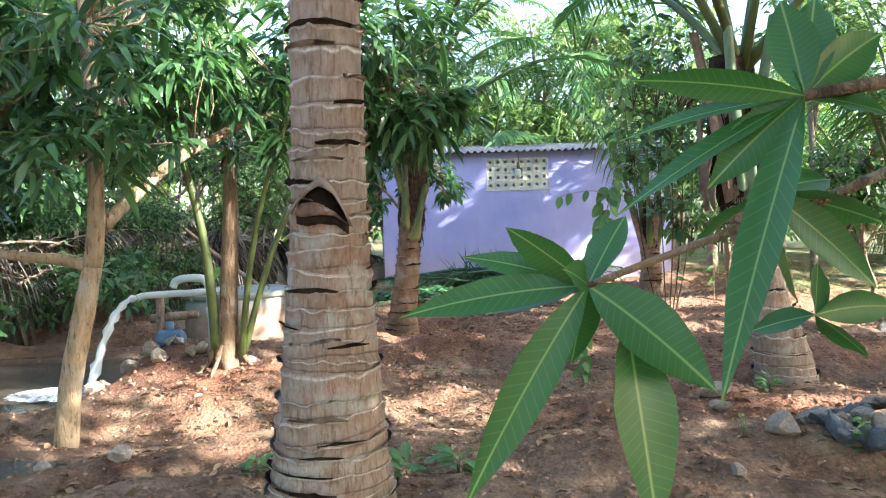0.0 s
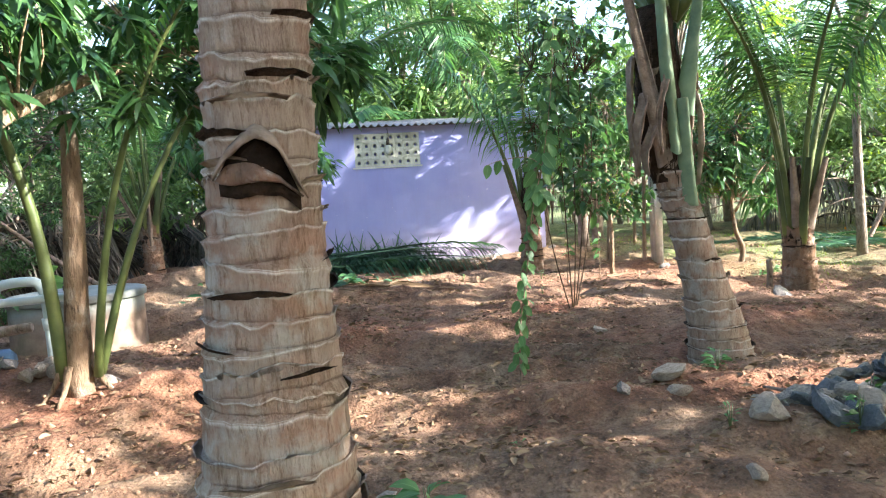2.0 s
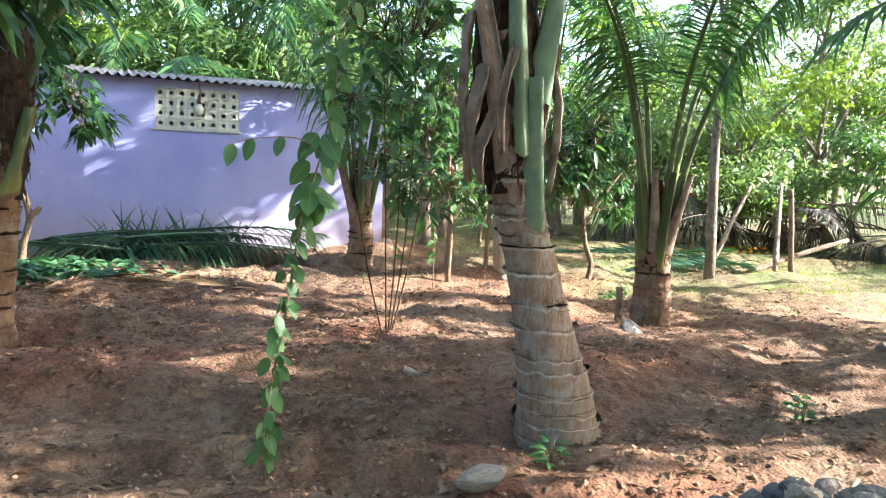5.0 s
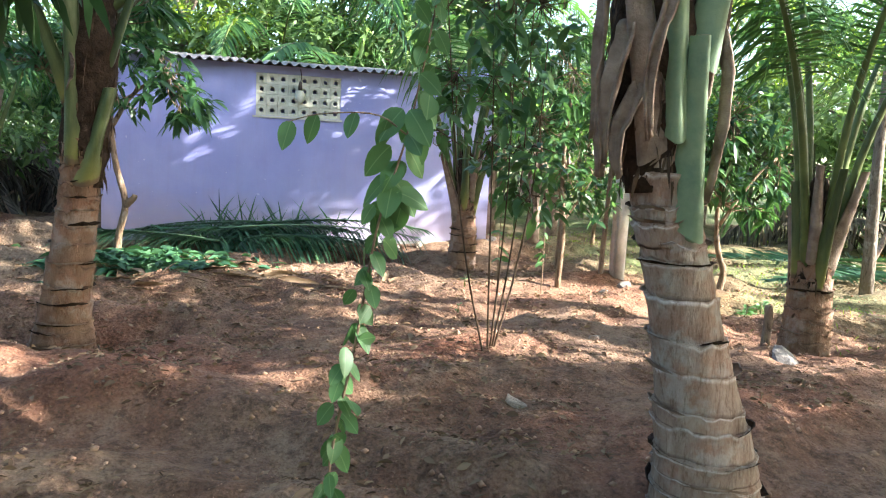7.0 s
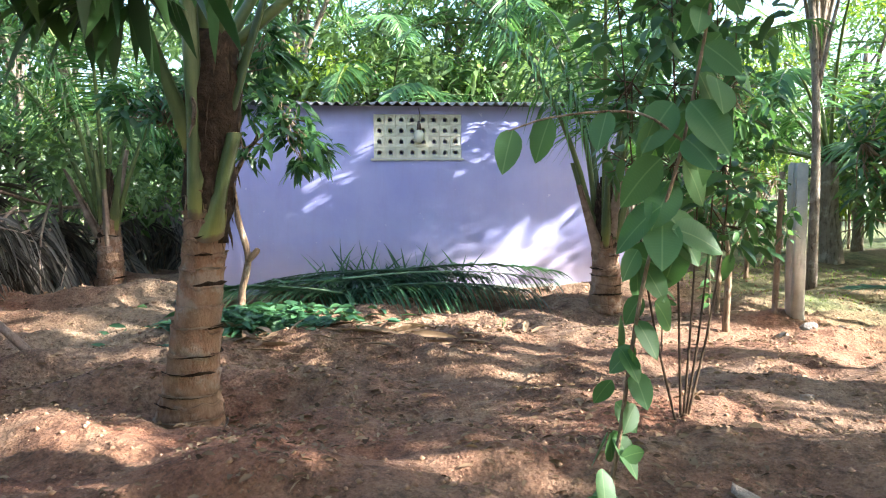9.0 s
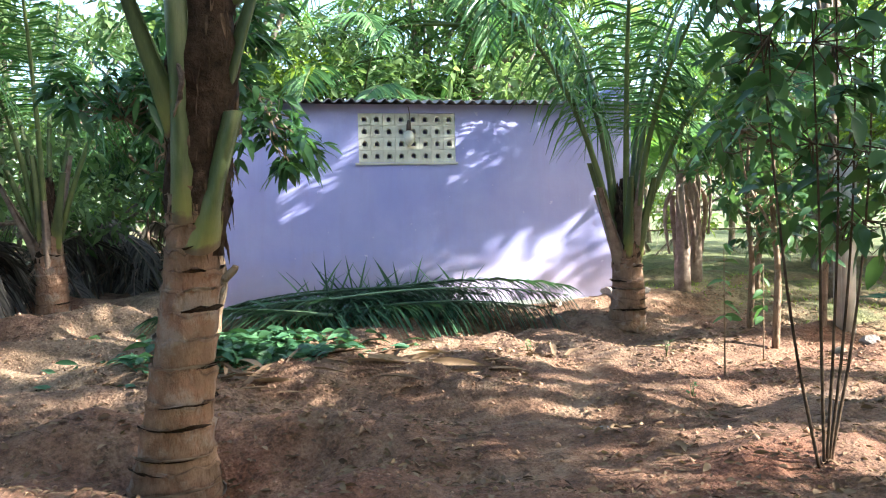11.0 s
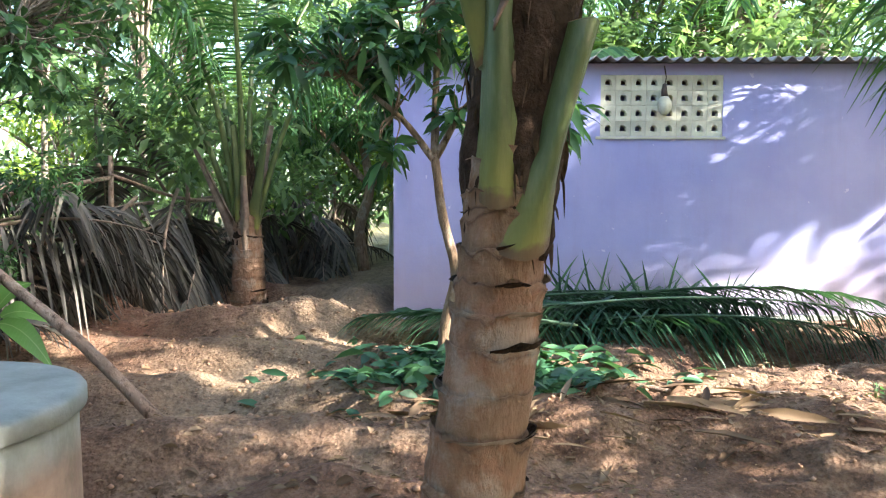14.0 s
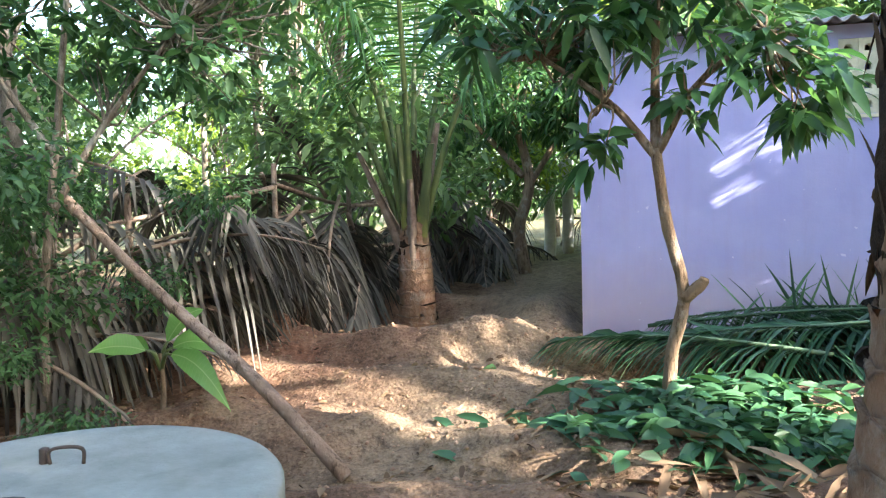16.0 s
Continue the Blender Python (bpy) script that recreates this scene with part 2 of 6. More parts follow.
# near-black colour that stands in for the shade inside the trunk's hollow
M["cavity_shade"] = plain("painted_cavity_shade", (0.012, 0.008, 0.006), (0.03, 0.02, 0.014), 18, 0.95, 0.5, 0.05)
M["cutwood"] = plain("cut_end", (0.55, 0.42, 0.25), (0.75, 0.62, 0.42), 20, 0.8, 0.3)
M["wall"] = wall_material()
M["cream"] = plain("cream_cement", (0.52, 0.50, 0.38), (0.70, 0.69, 0.55), 7, 0.85, 0.3)
M["asbestos"] = plain("weathered_cement_sheet", (0.16, 0.14, 0.13), (0.36, 0.33, 0.31), 5, 0.9, 0.4)
M["concrete"] = plain("old_concrete", (0.22, 0.23, 0.205), (0.37, 0.38, 0.345), 3.5, 0.9, 0.4)
M["rock"] = plain("grey_rock", (0.14, 0.12, 0.105), (0.38, 0.33, 0.285), 6, 0.9, 0.6)
M["rock_blue"] = plain("blue_grey_rock", (0.055, 0.062, 0.07), (0.16, 0.17, 0.18), 6, 0.8, 0.6)
M["rock_warm"] = plain("sandy_rock", (0.24, 0.18, 0.135), (0.46, 0.37, 0.29), 6, 0.9, 0.6)
M["post"] = plain("whitewashed_stone", (0.36, 0.34, 0.31), (0.60, 0.57, 0.53), 4, 0.9, 0.5)
M["pvc"] = plain("grey_pvc", (0.36, 0.42, 0.42), (0.48, 0.54, 0.53), 3, 0.45, 0.08)
M["iron"] = plain("rusty_iron", (0.035, 0.03, 0.028), (0.12, 0.08, 0.06), 14, 0.7, 0.4)
M["blue_paint"] = plain("blue_painted_iron", (0.04, 0.09, 0.17), (0.09, 0.16, 0.26), 10, 0.5, 0.2)
M["wood"] = bark_material("dry_wood", (0.13, 0.08, 0.055), (0.26, 0.18, 0.13), (0.40, 0.31, 0.24), (2, 2, 1), 5, False, 0.2)
M["orange"] = plain("orange_flower", (0.75, 0.26, 0.02), (0.9, 0.42, 0.03), 20, 0.7, 0.1)


def tank_material():
    k = Nodes("soil_stained_concrete")
    base = k.ramp(k.noise(3.5, 6, 0.65), [(0.3, (0.22, 0.225, 0.20)), (0.7, (0.37, 0.375, 0.34))])
    sep = k.n("SeparateXYZ")
    k.link(k.co.outputs["Object"], sep.inputs[0])
    up = k.n("MapRange")
    up.inputs[1].default_value, up.inputs[2].default_value, up.inputs[3].default_value, up.inputs[4].default_value = 0.36, 0.50, 1.0, 0.0
    k.link(k.math("ADD", sep.outputs[2], k.math("MULTIPLY", k.noise(6, 5), -0.12)), up.inputs[0])
    col = k.mix(k.math("MULTIPLY", up.outputs[0], 0.8), base, k.ramp(k.noise(9, 5), [(0.3, (0.20, 0.11, 0.07)), (0.7, (0.36, 0.23, 0.15))]))
    moss = k.ramp(k.noise(5, 5, 0.7, squash=(1, 1, 0.4)), [(0.5, (0, 0, 0)), (0.65, (1, 1, 1))])
    col = k.mix(k.math("MULTIPLY", moss, 0.35), col, (0.14, 0.15, 0.09))
    return k.done(col, 0.9, k.bump(k.noise(50, 4), 0.4, 0.01), 0.3)


M["tank"] = tank_material()


def water_materials():
    k = Nodes("still_water")
    m1 = k.done((0.07, 0.06, 0.045), 0.05, k.bump(k.noise(9, 4, squash=(1, 2.5, 1)), 0.5, 0.05), 0.8)
    k = Nodes("falling_water")
    k.b.inputs["Transmission Weight"].default_value = 0.2
    k.b.inputs["IOR"].default_value = 1.33
    m2 = k.done((0.86, 0.92, 0.96), 0.25, k.bump(k.noise(30, 4, squash=(1, 1, 0.3)), 0.8, 0.02), 0.6)
    k = Nodes("foam")
    m3 = k.done(k.ramp(k.noise(25, 4), [(0.38, (0.12, 0.12, 0.11)), (0.62, (0.60, 0.66, 0.68))]), 0.5, k.bump(k.noise(40, 4), 0.8, 0.02))
    return m1, m2, m3


M["water"], M["fall"], M["foam"] = water_materials()

# ---- mesh helpers ----


def mesh_ob(name, verts, faces, mat, parent=None, smooth=True, attrs=None):
    me = bpy.data.meshes.new(name)
    if isinstance(faces, np.ndarray):
        nf, k = faces.shape
        me.vertices.add(len(verts))
        me.vertices.foreach_set("co", np.asarray(verts, np.float32).ravel())
        me.loops.add(nf * k)
        me.loops.foreach_set("vertex_index", faces.astype(np.int32).ravel())
        me.polygons.add(nf)
        me.polygons.foreach_set("loop_start", np.arange(0, nf * k, k, dtype=np.int32))
        me.polygons.foreach_set("loop_total", np.full(nf, k, np.int32))
        me.update(calc_edges=True)
    else:
        me.from_pydata([tuple(v) for v in verts], [], faces)
        me.update()
    if smooth:
        me.polygons.foreach_set("use_smooth", np.ones(len(me.polygons), bool))
    for key, vals in (attrs or {}).items():
        a = me.attributes.new(key, "FLOAT", "POINT")
        a.data.foreach_set("value", np.asarray(vals, np.float32).ravel())
    me.materials.append(mat)
    ob = new(name, me)
    if parent is not None:
        ob.parent = parent
    return ob


def part(name, bm, material, parent, label="", smooth=False):
    me = bpy.data.meshes.new(name)
    bmesh.ops.recalc_face_normals(bm, faces=bm.faces)
    bm.to_mesh(me)
    bm.free()
    if smooth:
        me.polygons.foreach_set("use_smooth", np.ones(len(me.polygons), bool))
    me.materials.append(material)
    ob = new(name, me)
    if parent is not None:
        ob.parent = parent
    return tagged(ob, label)


def thing(name, x, y, z, label, category, group="", kind=""):
    e = new(name)
    e.empty_display_size = 0.1
    e.matrix_world = pose(x, y, z)
    return tagged(e, label, category, group, kind)


def box(bm, x0, x1, y0, y1, z0, z1, bevel=0.0):
    r = bmesh.ops.create_cube(bm, size=1.0, matrix=Matrix.Translation(((x0 + x1) / 2, (y0 + y1) / 2, (z0 + z1) / 2)) @ Matrix.Diagonal((x1 - x0, y1 - y0, z1 - z0, 1)))
    if bevel:
        es = {e for v in r["verts"] for e in v.link_edges}
        bmesh.ops.bevel(bm, geom=list(es), offset=bevel, segments=2, affect="EDGES")
    return bm


def vn(x, y, seed=0):
    """Smooth value noise of numpy arrays, 0 to 1."""
    xi, yi = np.floor(x).astype(np.int64), np.floor(y).astype(np.int64)
    fx, fy = x - xi, y - yi
    fx, fy = fx * fx * (3 - 2 * fx), fy * fy * (3 - 2 * fy)

    def h(a, b):
        v = (a * 374761393 + b * 668265263 + seed * 974711) & 0x7FFFFFFF
        v = ((v ^ (v >> 13)) * 1274126177) & 0x7FFFFFFF
        return ((v ^ (v >> 16)) & 0xFFFF) / 65535.0
    return (h(xi, yi) * (1 - fx) + h(xi + 1, yi) * fx) * (1 - fy) + (h(xi, yi + 1) * (1 - fx) + h(xi + 1, yi + 1) * fx) * fy


def tube(pts, radii, sides=10, rough=0.0, seed=0, cap=True):
    """Vertices and quads of a tube along points; rough: uneven share of the radius."""
    rng = np.random.default_rng(seed)
    P = np.array([tuple(p) for p in pts], float)
    n = len(P)
    T = np.gradient(P, axis=0)
    T /= np.linalg.norm(T, axis=1)[:, None] + 1e-9
    ref = np.array([0, 0, 1.0]) if abs(T[0][2]) < 0.9 else np.array([1.0, 0, 0])
    V = []
    u = np.cross(T[0], ref)
    for i in range(n):
        u = u - T[i] * np.dot(u, T[i])
        u /= np.linalg.norm(u) + 1e-9
        w = np.cross(T[i], u)
        a = np.arange(sides) * 2 * np.pi / sides
        rr = radii[i] * (1 + rough * (rng.random(sides) - 0.5) * 2)
        V.append(P[i] + rr[:, None] * (np.cos(a)[:, None] * u + np.sin(a)[:, None] * w))
    V = np.concatenate(V)
    i, j = np.meshgrid(np.arange(n - 1), np.arange(sides), indexing="ij")
    a, b = (i * sides + j).ravel(), (i * sides + (j + 1) % sides).ravel()
    F = np.stack([a, b, b + sides, a + sides], 1)
    if cap:
        c0, c1 = len(V), len(V) + 1
        V = np.concatenate([V, P[:1], P[-1:]])
        k = np.arange(sides)
        k2 = (k + 1) % sides
        F = np.concatenate([F, np.stack([k2, k, np.full(sides, c0), np.full(sides, c0)], 1), np.stack([k + (n - 1) * sides, k2 + (n - 1) * sides, np.full(sides, c1), np.full(sides, c1)], 1)])
    return V, F


def clean_quads(F):
    return [tuple(f) if f[2] != f[3] else tuple(f[:3]) for f in F.tolist()]


def tube_ob(name, pts, radii, mat, parent=None, sides=10, rough=0.0, seed=0):
    V, F = tube(pts, radii, sides, rough, seed)
    return mesh_ob(name, V, clean_quads(F), mat, parent)


def joined(parts):
    Vs, Fs, o = [], [], 0
    for V, F in parts:
        Vs.append(V)
        Fs.append(F + o)
        o += len(V)
    return np.concatenate(Vs), np.concatenate(Fs)


def spline(pts, n):
    """n points on a smooth curve through pts."""
    P = np.array([tuple(p) for p in pts], float)
    m = len(P)
    s = np.linspace(0, m - 1, n)
    i = np.clip(s.astype(int), 0, m - 2)
    f = (s - i)[:, None]
    Q = np.concatenate([2 * P[:1] - P[1:2], P, 2 * P[-1:] - P[-2:-1]])
    a, b, c, d = Q[i], Q[i + 1], Q[i + 2], Q[i + 3]
    return 0.5 * (2 * b + (c - a) * f + (2 * a - 5 * b + 4 * c - d) * f ** 2 + (3 * b - a - 3 * c + d) * f ** 3)


LANCE = [(0.0, 0.05), (0.18, 0.6), (0.45, 1.0), (0.75, 0.72), (1.0, 0.0)]
LANCE_FINE = [(0.0, 0.06), (0.06, 0.25), (0.15, 0.58), (0.28, 0.86), (0.42, 1.0), (0.56, 0.98), (0.7, 0.8), (0.82, 0.52), (0.92, 0.22), (1.0, 0.0)]
OVAL = [(0.0, 0.1), (0.2, 0.75), (0.5, 1.0), (0.8, 0.65), (1.0, 0.0)]
BROAD = [(0.0, 0.08), (0.08, 0.48), (0.2, 0.82), (0.38, 1.0), (0.58, 0.97), (0.76, 0.74), (0.9, 0.38), (1.0, 0.0)]
QUICK = [(0.0, 0.1), (0.45, 1.0), (1.0, 0.0)]
STRAP = [(0.0, 0.5), (0.35, 1.0), (0.7, 0.7), (1.0, 0.05)]


def leaves(P, D, L, W, shape=LANCE, droop=0.25, fold=0.25, up=None, seed=0, wave=0.0):
    """Leaf blades as arrays: base points, directions, lengths, widths. Returns verts, quads, across, along."""
    rng = np.random.default_rng(seed)
    P, D = np.asarray(P, float), np.asarray(D, float)
    N = len(P)
    D = D / (np.linalg.norm(D, axis=1)[:, None] + 1e-9)
    if up is None:
        up = np.array([0, 0, 1.0]) + 0.55 * rng.normal(size=(N, 3))
    S = np.cross(D, up)
    S /= np.linalg.norm(S, axis=1)[:, None] + 1e-9
    U = np.cross(S, D)
    L, W = np.broadcast_to(L, N)[:, None], np.broadcast_to(W, N)[:, None]
    k = len(shape)
    dr = np.broadcast_to(droop, N)[:, None] * (0.6 + 0.8 * rng.random((N, 1)))
    V = np.zeros((N, k, 3, 3))
    for i, (u, w) in enumerate(shape):
        c = P + D * L * u - np.array([0, 0, 1.0]) * L * dr * u ** 2
        wv = wave * np.sin(u * 17 + np.arange(N))[:, None] * W
        V[:, i, 1] = c
        V[:, i, 0] = c - S * W * w * 0.5 + U * (W * w * fold * 0.5 + wv)
        V[:, i, 2] = c + S * W * w * 0.5 + U * (W * w * fold * 0.5 - wv)
    F = []
    for i in range(k - 1):
        a = i * 3
        F += [(a, a + 1, a + 4, a + 3), (a + 1, a + 2, a + 5, a + 4)]
    F = (np.array(F)[None] + (np.arange(N) * k * 3)[:, None, None]).reshape(-1, 4)
    across = np.tile(np.array([[-w, 0, w] for u, w in shape]).ravel(), N)
    along = np.tile(np.array([[u] * 3 for u, w in shape]).ravel(), N)
    return V.reshape(-1, 3), F, across, along


def leaf_ob(name, P, D, L, W, mat, parent=None, **kw):
    V, F, ac, al = leaves(P, D, L, W, **kw)
    return mesh_ob(name, V, F, mat, parent, attrs={"across": ac, "along": al} if mat in (M["mango_near"], M["pale_leaf"], M["banana"]) else None)


def rosettes(C, rng, n=12, spread=0.06, out=None, tilt=0.1):
    """Bases and directions of n leaves round each twig tip in C."""
    C = np.repeat(np.asarray(C, float), n, axis=0)
    N = len(C)
    a = rng.random(N) * 2 * np.pi
    el = rng.normal(tilt, 0.45, N)
    D = np.stack([np.cos(a) * np.cos(el), np.sin(a) * np.cos(el), np.sin(el)], 1)
    if out is not None:
        D = D + 0.5 * np.repeat(out, n, axis=0)
    return C + rng.normal(0, spread, (N, 3)), D


def crown_points(rng, blobs, n):
    """n points spread in ellipsoids (x, y, z, rx, ry, rz), denser towards the shell."""
    B = np.array(blobs, float)
    wgt = (B[:, 3] * B[:, 4] * B[:, 5]) ** 0.7
    k = rng.choice(len(B), n, p=wgt / wgt.sum())
    d = rng.normal(size=(n, 3))
    d /= np.linalg.norm(d, axis=1)[:, None]
    r = rng.random(n) ** 0.45
    return B[k, :3] + d * r[:, None] * B[k, 3:], d

# ---- ground ----
PITS = [(-0.45, 9.75, 0.62, 0.15), (-3.0, 15.4, 0.8, 0.34), (2.97, 6.2, 0.5, 0.05), (5.85, 8.85, 0.6, 0.08), (-0.6, 3.45, 0.5, 0.03)]
MOUNDS = [(1.9, 5.55, 0.75, 0.30, 0.13, 1), (2.9, 5.6, 0.5, 0.3, 0.05, 1), (3.9, 7.3, 1.2, 0.5, 0.12, 1), (5.2, 8.45, 0.5, 0.35, 0.14, 0), (2.75, 9.1, 0.8, 0.5, 0.12, 1),
          (-0.3, 11.9, 1.3, 0.4, 0.10, 0), (-1.7, 6.5, 0.9, 0.45, 0.16, 1), (-2.75, 7.0, 0.5, 0.4, 0.20, 1), (-2.5, 6.9, 0.7, 0.4, 0.28, 1), (-0.1, 8.5, 1.6, 0.5, 0.08, 1), (2.5, 11.4, 1.5, 0.5, 0.10, 0),
          (-2.9, 14.3, 1.1, 0.40, 0.07, 1), (4.8, 11.0, 1.4, 0.5, 0.12, 1), (0.9, 4.1, 0.7, 0.3, 0.05, 0), (5.5, 12.1, 0.6, 0.5, 0.12, 1), (1.7, 12.0, 0.8, 0.3, 0.09, 0)]


def sstep(a, b, v):
    f = np.clip((v - a) / (b - a), 0, 1)
    return f * f * (3 - 2 * f)


def hgt(x, y):
    """Height of the ground; works on numbers and arrays."""
    x, y = np.asarray(x, float), np.asarray(y, float)
    near = np.exp(-((np.maximum(np.abs(x - 1.5) - 12, 0) / 8) ** 2) - ((np.maximum(np.abs(y - 8) - 14, 0) / 8) ** 2))
    h = 0.20 * sstep(11.5, 15.0, y)
    h = h + near * (0.14 * (vn(x * 0.8, y * 1.3, 1) - 0.5) + 0.085 * (vn(x * 2.3, y * 2.9, 2) - 0.5) + 0.055 * (vn(x * 5, y * 6, 3) - 0.5) + 0.026 * (vn(x * 12, y * 13, 4) - 0.5) * vn(x * 0.9, y * 0.9, 5) + 0.012 * (vn(x * 22, y * 23, 6) - 0.5))
    warp = 2.2 * vn(x * 0.35, y * 0.2, 7) + 0.7 * vn(x * 1.1, y * 0.7, 8)
    h = h + near * 0.075 * np.sin((y + warp) * 2 * np.pi / 1.25) * sstep(2.5, 4.5, y) * (0.3 + 1.1 * vn(x * 0.6, y * 0.6, 9))
    for px, py, r, d in PITS:
        q = ((x - px) ** 2 + (y - py) ** 2) / r ** 2
        h = h - d * np.exp(-q) * 1.3 + 0.45 * d * np.exp(-((np.sqrt(q) - 1.7) / 0.45) ** 2)
    for px, py, rx, ry, d, _ in MOUNDS:
        h = h + d * np.exp(-((x - px) / rx) ** 2 - ((y - py) / ry) ** 2)
    # sandy track that rises beside the shed
    c = -1.9 + 0.10 * (y - 14)
    h = h + 0.10 * np.exp(-((x - c) / 0.7) ** 2) * sstep(12.5, 14.5, y) * near
    # pool hollow
    q = ((x + 4.75) / 1.6) ** 2 + ((y - 7.3) / 1.5) ** 2
    flat = np.exp(-q ** 2)
    h = h * (1 - flat) - 0.16 * flat
    flat = np.exp(-(((x + 3.35) / 0.8) ** 2 + ((y - 4.5) / 0.32) ** 2) ** 2)
    h = h * (1 - flat) - 0.10 * flat
    h = h - 0.10 * np.exp(-((y - 13.7 + 0.15 * x) / 0.35) ** 2) * sstep(4.5, 6.5, x) * 0.4
    # level under the shed
    ins = sstep(-1.5, -1.1, x) * (1 - sstep(4.7, 5.1, x)) * sstep(14.9, 15.15, y) * (1 - sstep(19.2, 19.6, y))
    return h * (1 - ins) + 0.17 * ins


def ground():
    def axis(lo, hi, step, far):
        a = np.arange(lo, hi, step)
        out, s, v = [], step, 0.0
        while v < far:
            s *= 1.25
            v += s
            out.append(v)
        out = np.array(out)
        return np.concatenate([lo - out[::-1], a, a[-1] + out])
    X, Y = axis(-5.5, 8.5, 0.035, 900), axis(2.2, 16.0, 0.035, 900)
    gx, gy = np.meshgrid(X, Y, indexing="xy")
    z = hgt(gx, gy)
    nx, ny = len(X), len(Y)
    i, j = np.meshgrid(np.arange(nx - 1), np.arange(ny - 1), indexing="xy")
    a = (j * nx + i).ravel()
    F = np.stack([a, a + 1, a + nx + 1, a + nx], 1)
    raw = np.zeros_like(gx)
    for px, py, rx, ry, d, r in MOUNDS:
        if r:
            raw += np.exp(-((gx - px) / (rx * 1.2)) ** 2 - ((gy - py) / (ry * 1.3)) ** 2)
    for px, py, r, d in PITS[:4]:
        raw += np.exp(-((gx - px) ** 2 + (gy - py) ** 2) / (r * 1.8) ** 2)
    raw = np.clip(raw, 0, 1) * (0.25 + 0.9 * vn(gx * 3, gy * 3, 11))
    c = -1.9 + 0.10 * (gy - 14)
    sand = np.exp(-((gx - c) / 0.85) ** 2) * sstep(11.6, 13.5, gy) + 0.8 * np.exp(-((gx + 2.2) / 0.9) ** 2 - ((gy - 12.2) / 0.6) ** 2)
    grass = sstep(5.5, 7.5, gx + 0.12 * (gy - 9)) * sstep(8.6, 11, gy) * (0.2 + 0.9 * vn(gx * 1.5, gy * 1.5, 12)) + sstep(19, 24, gy) * 0.6
    wet = np.exp(-(((gx + 4.75) / 2.0) ** 2 + ((gy - 7.3) / 1.9) ** 2) ** 2) + np.exp(-(((gx + 3.35) / 1.1) ** 2 + ((gy - 4.5) / 0.5) ** 2) ** 2)
    ob = mesh_ob("ground", np.stack([gx, gy, z], 2).reshape(-1, 3), F, M["soil"], attrs={"raw": np.clip(raw, 0, 1), "sand": np.clip(sand, 0, 1), "grass": np.clip(grass, 0, 1), "wet": wet})
    return tagged(ob, "uneven reddish-brown bare soil with furrows and crumbs", "ground", kind="structure")


ground()
pool = thing("water", -4.75, 7.3, -0.055, "shallow muddy irrigation water pooled on soil", "water", kind="structure")
bm = bmesh.new()
bmesh.ops.create_circle(bm, cap_ends=True, segments=48, radius=1.0, matrix=Matrix.Diagonal((1.9, 1.8, 1, 1)))
part("water_surface", bm, M["water"], pool)
bm = bmesh.new()
bmesh.ops.create_circle(bm, cap_ends=True, segments=48, radius=1.0, matrix=Matrix.Translation((1.4, -2.8, 0.012)) @ Matrix.Diagonal((0.95, 0.38, 1, 1)))
part("puddle", bm, M["water"], pool, "thin puddle on soil")


def gz(x, y):
    return float(hgt(x, y))


# ---- shed ----
WX0, WX1, WY, WY1, WZ0, WZ1 = -1.25, 4.85, 15.15, 19.2, -0.1, 2.93
GX0, GX1, GZ0, GZ1 = 0.97, 2.28, 2.16, 2.81


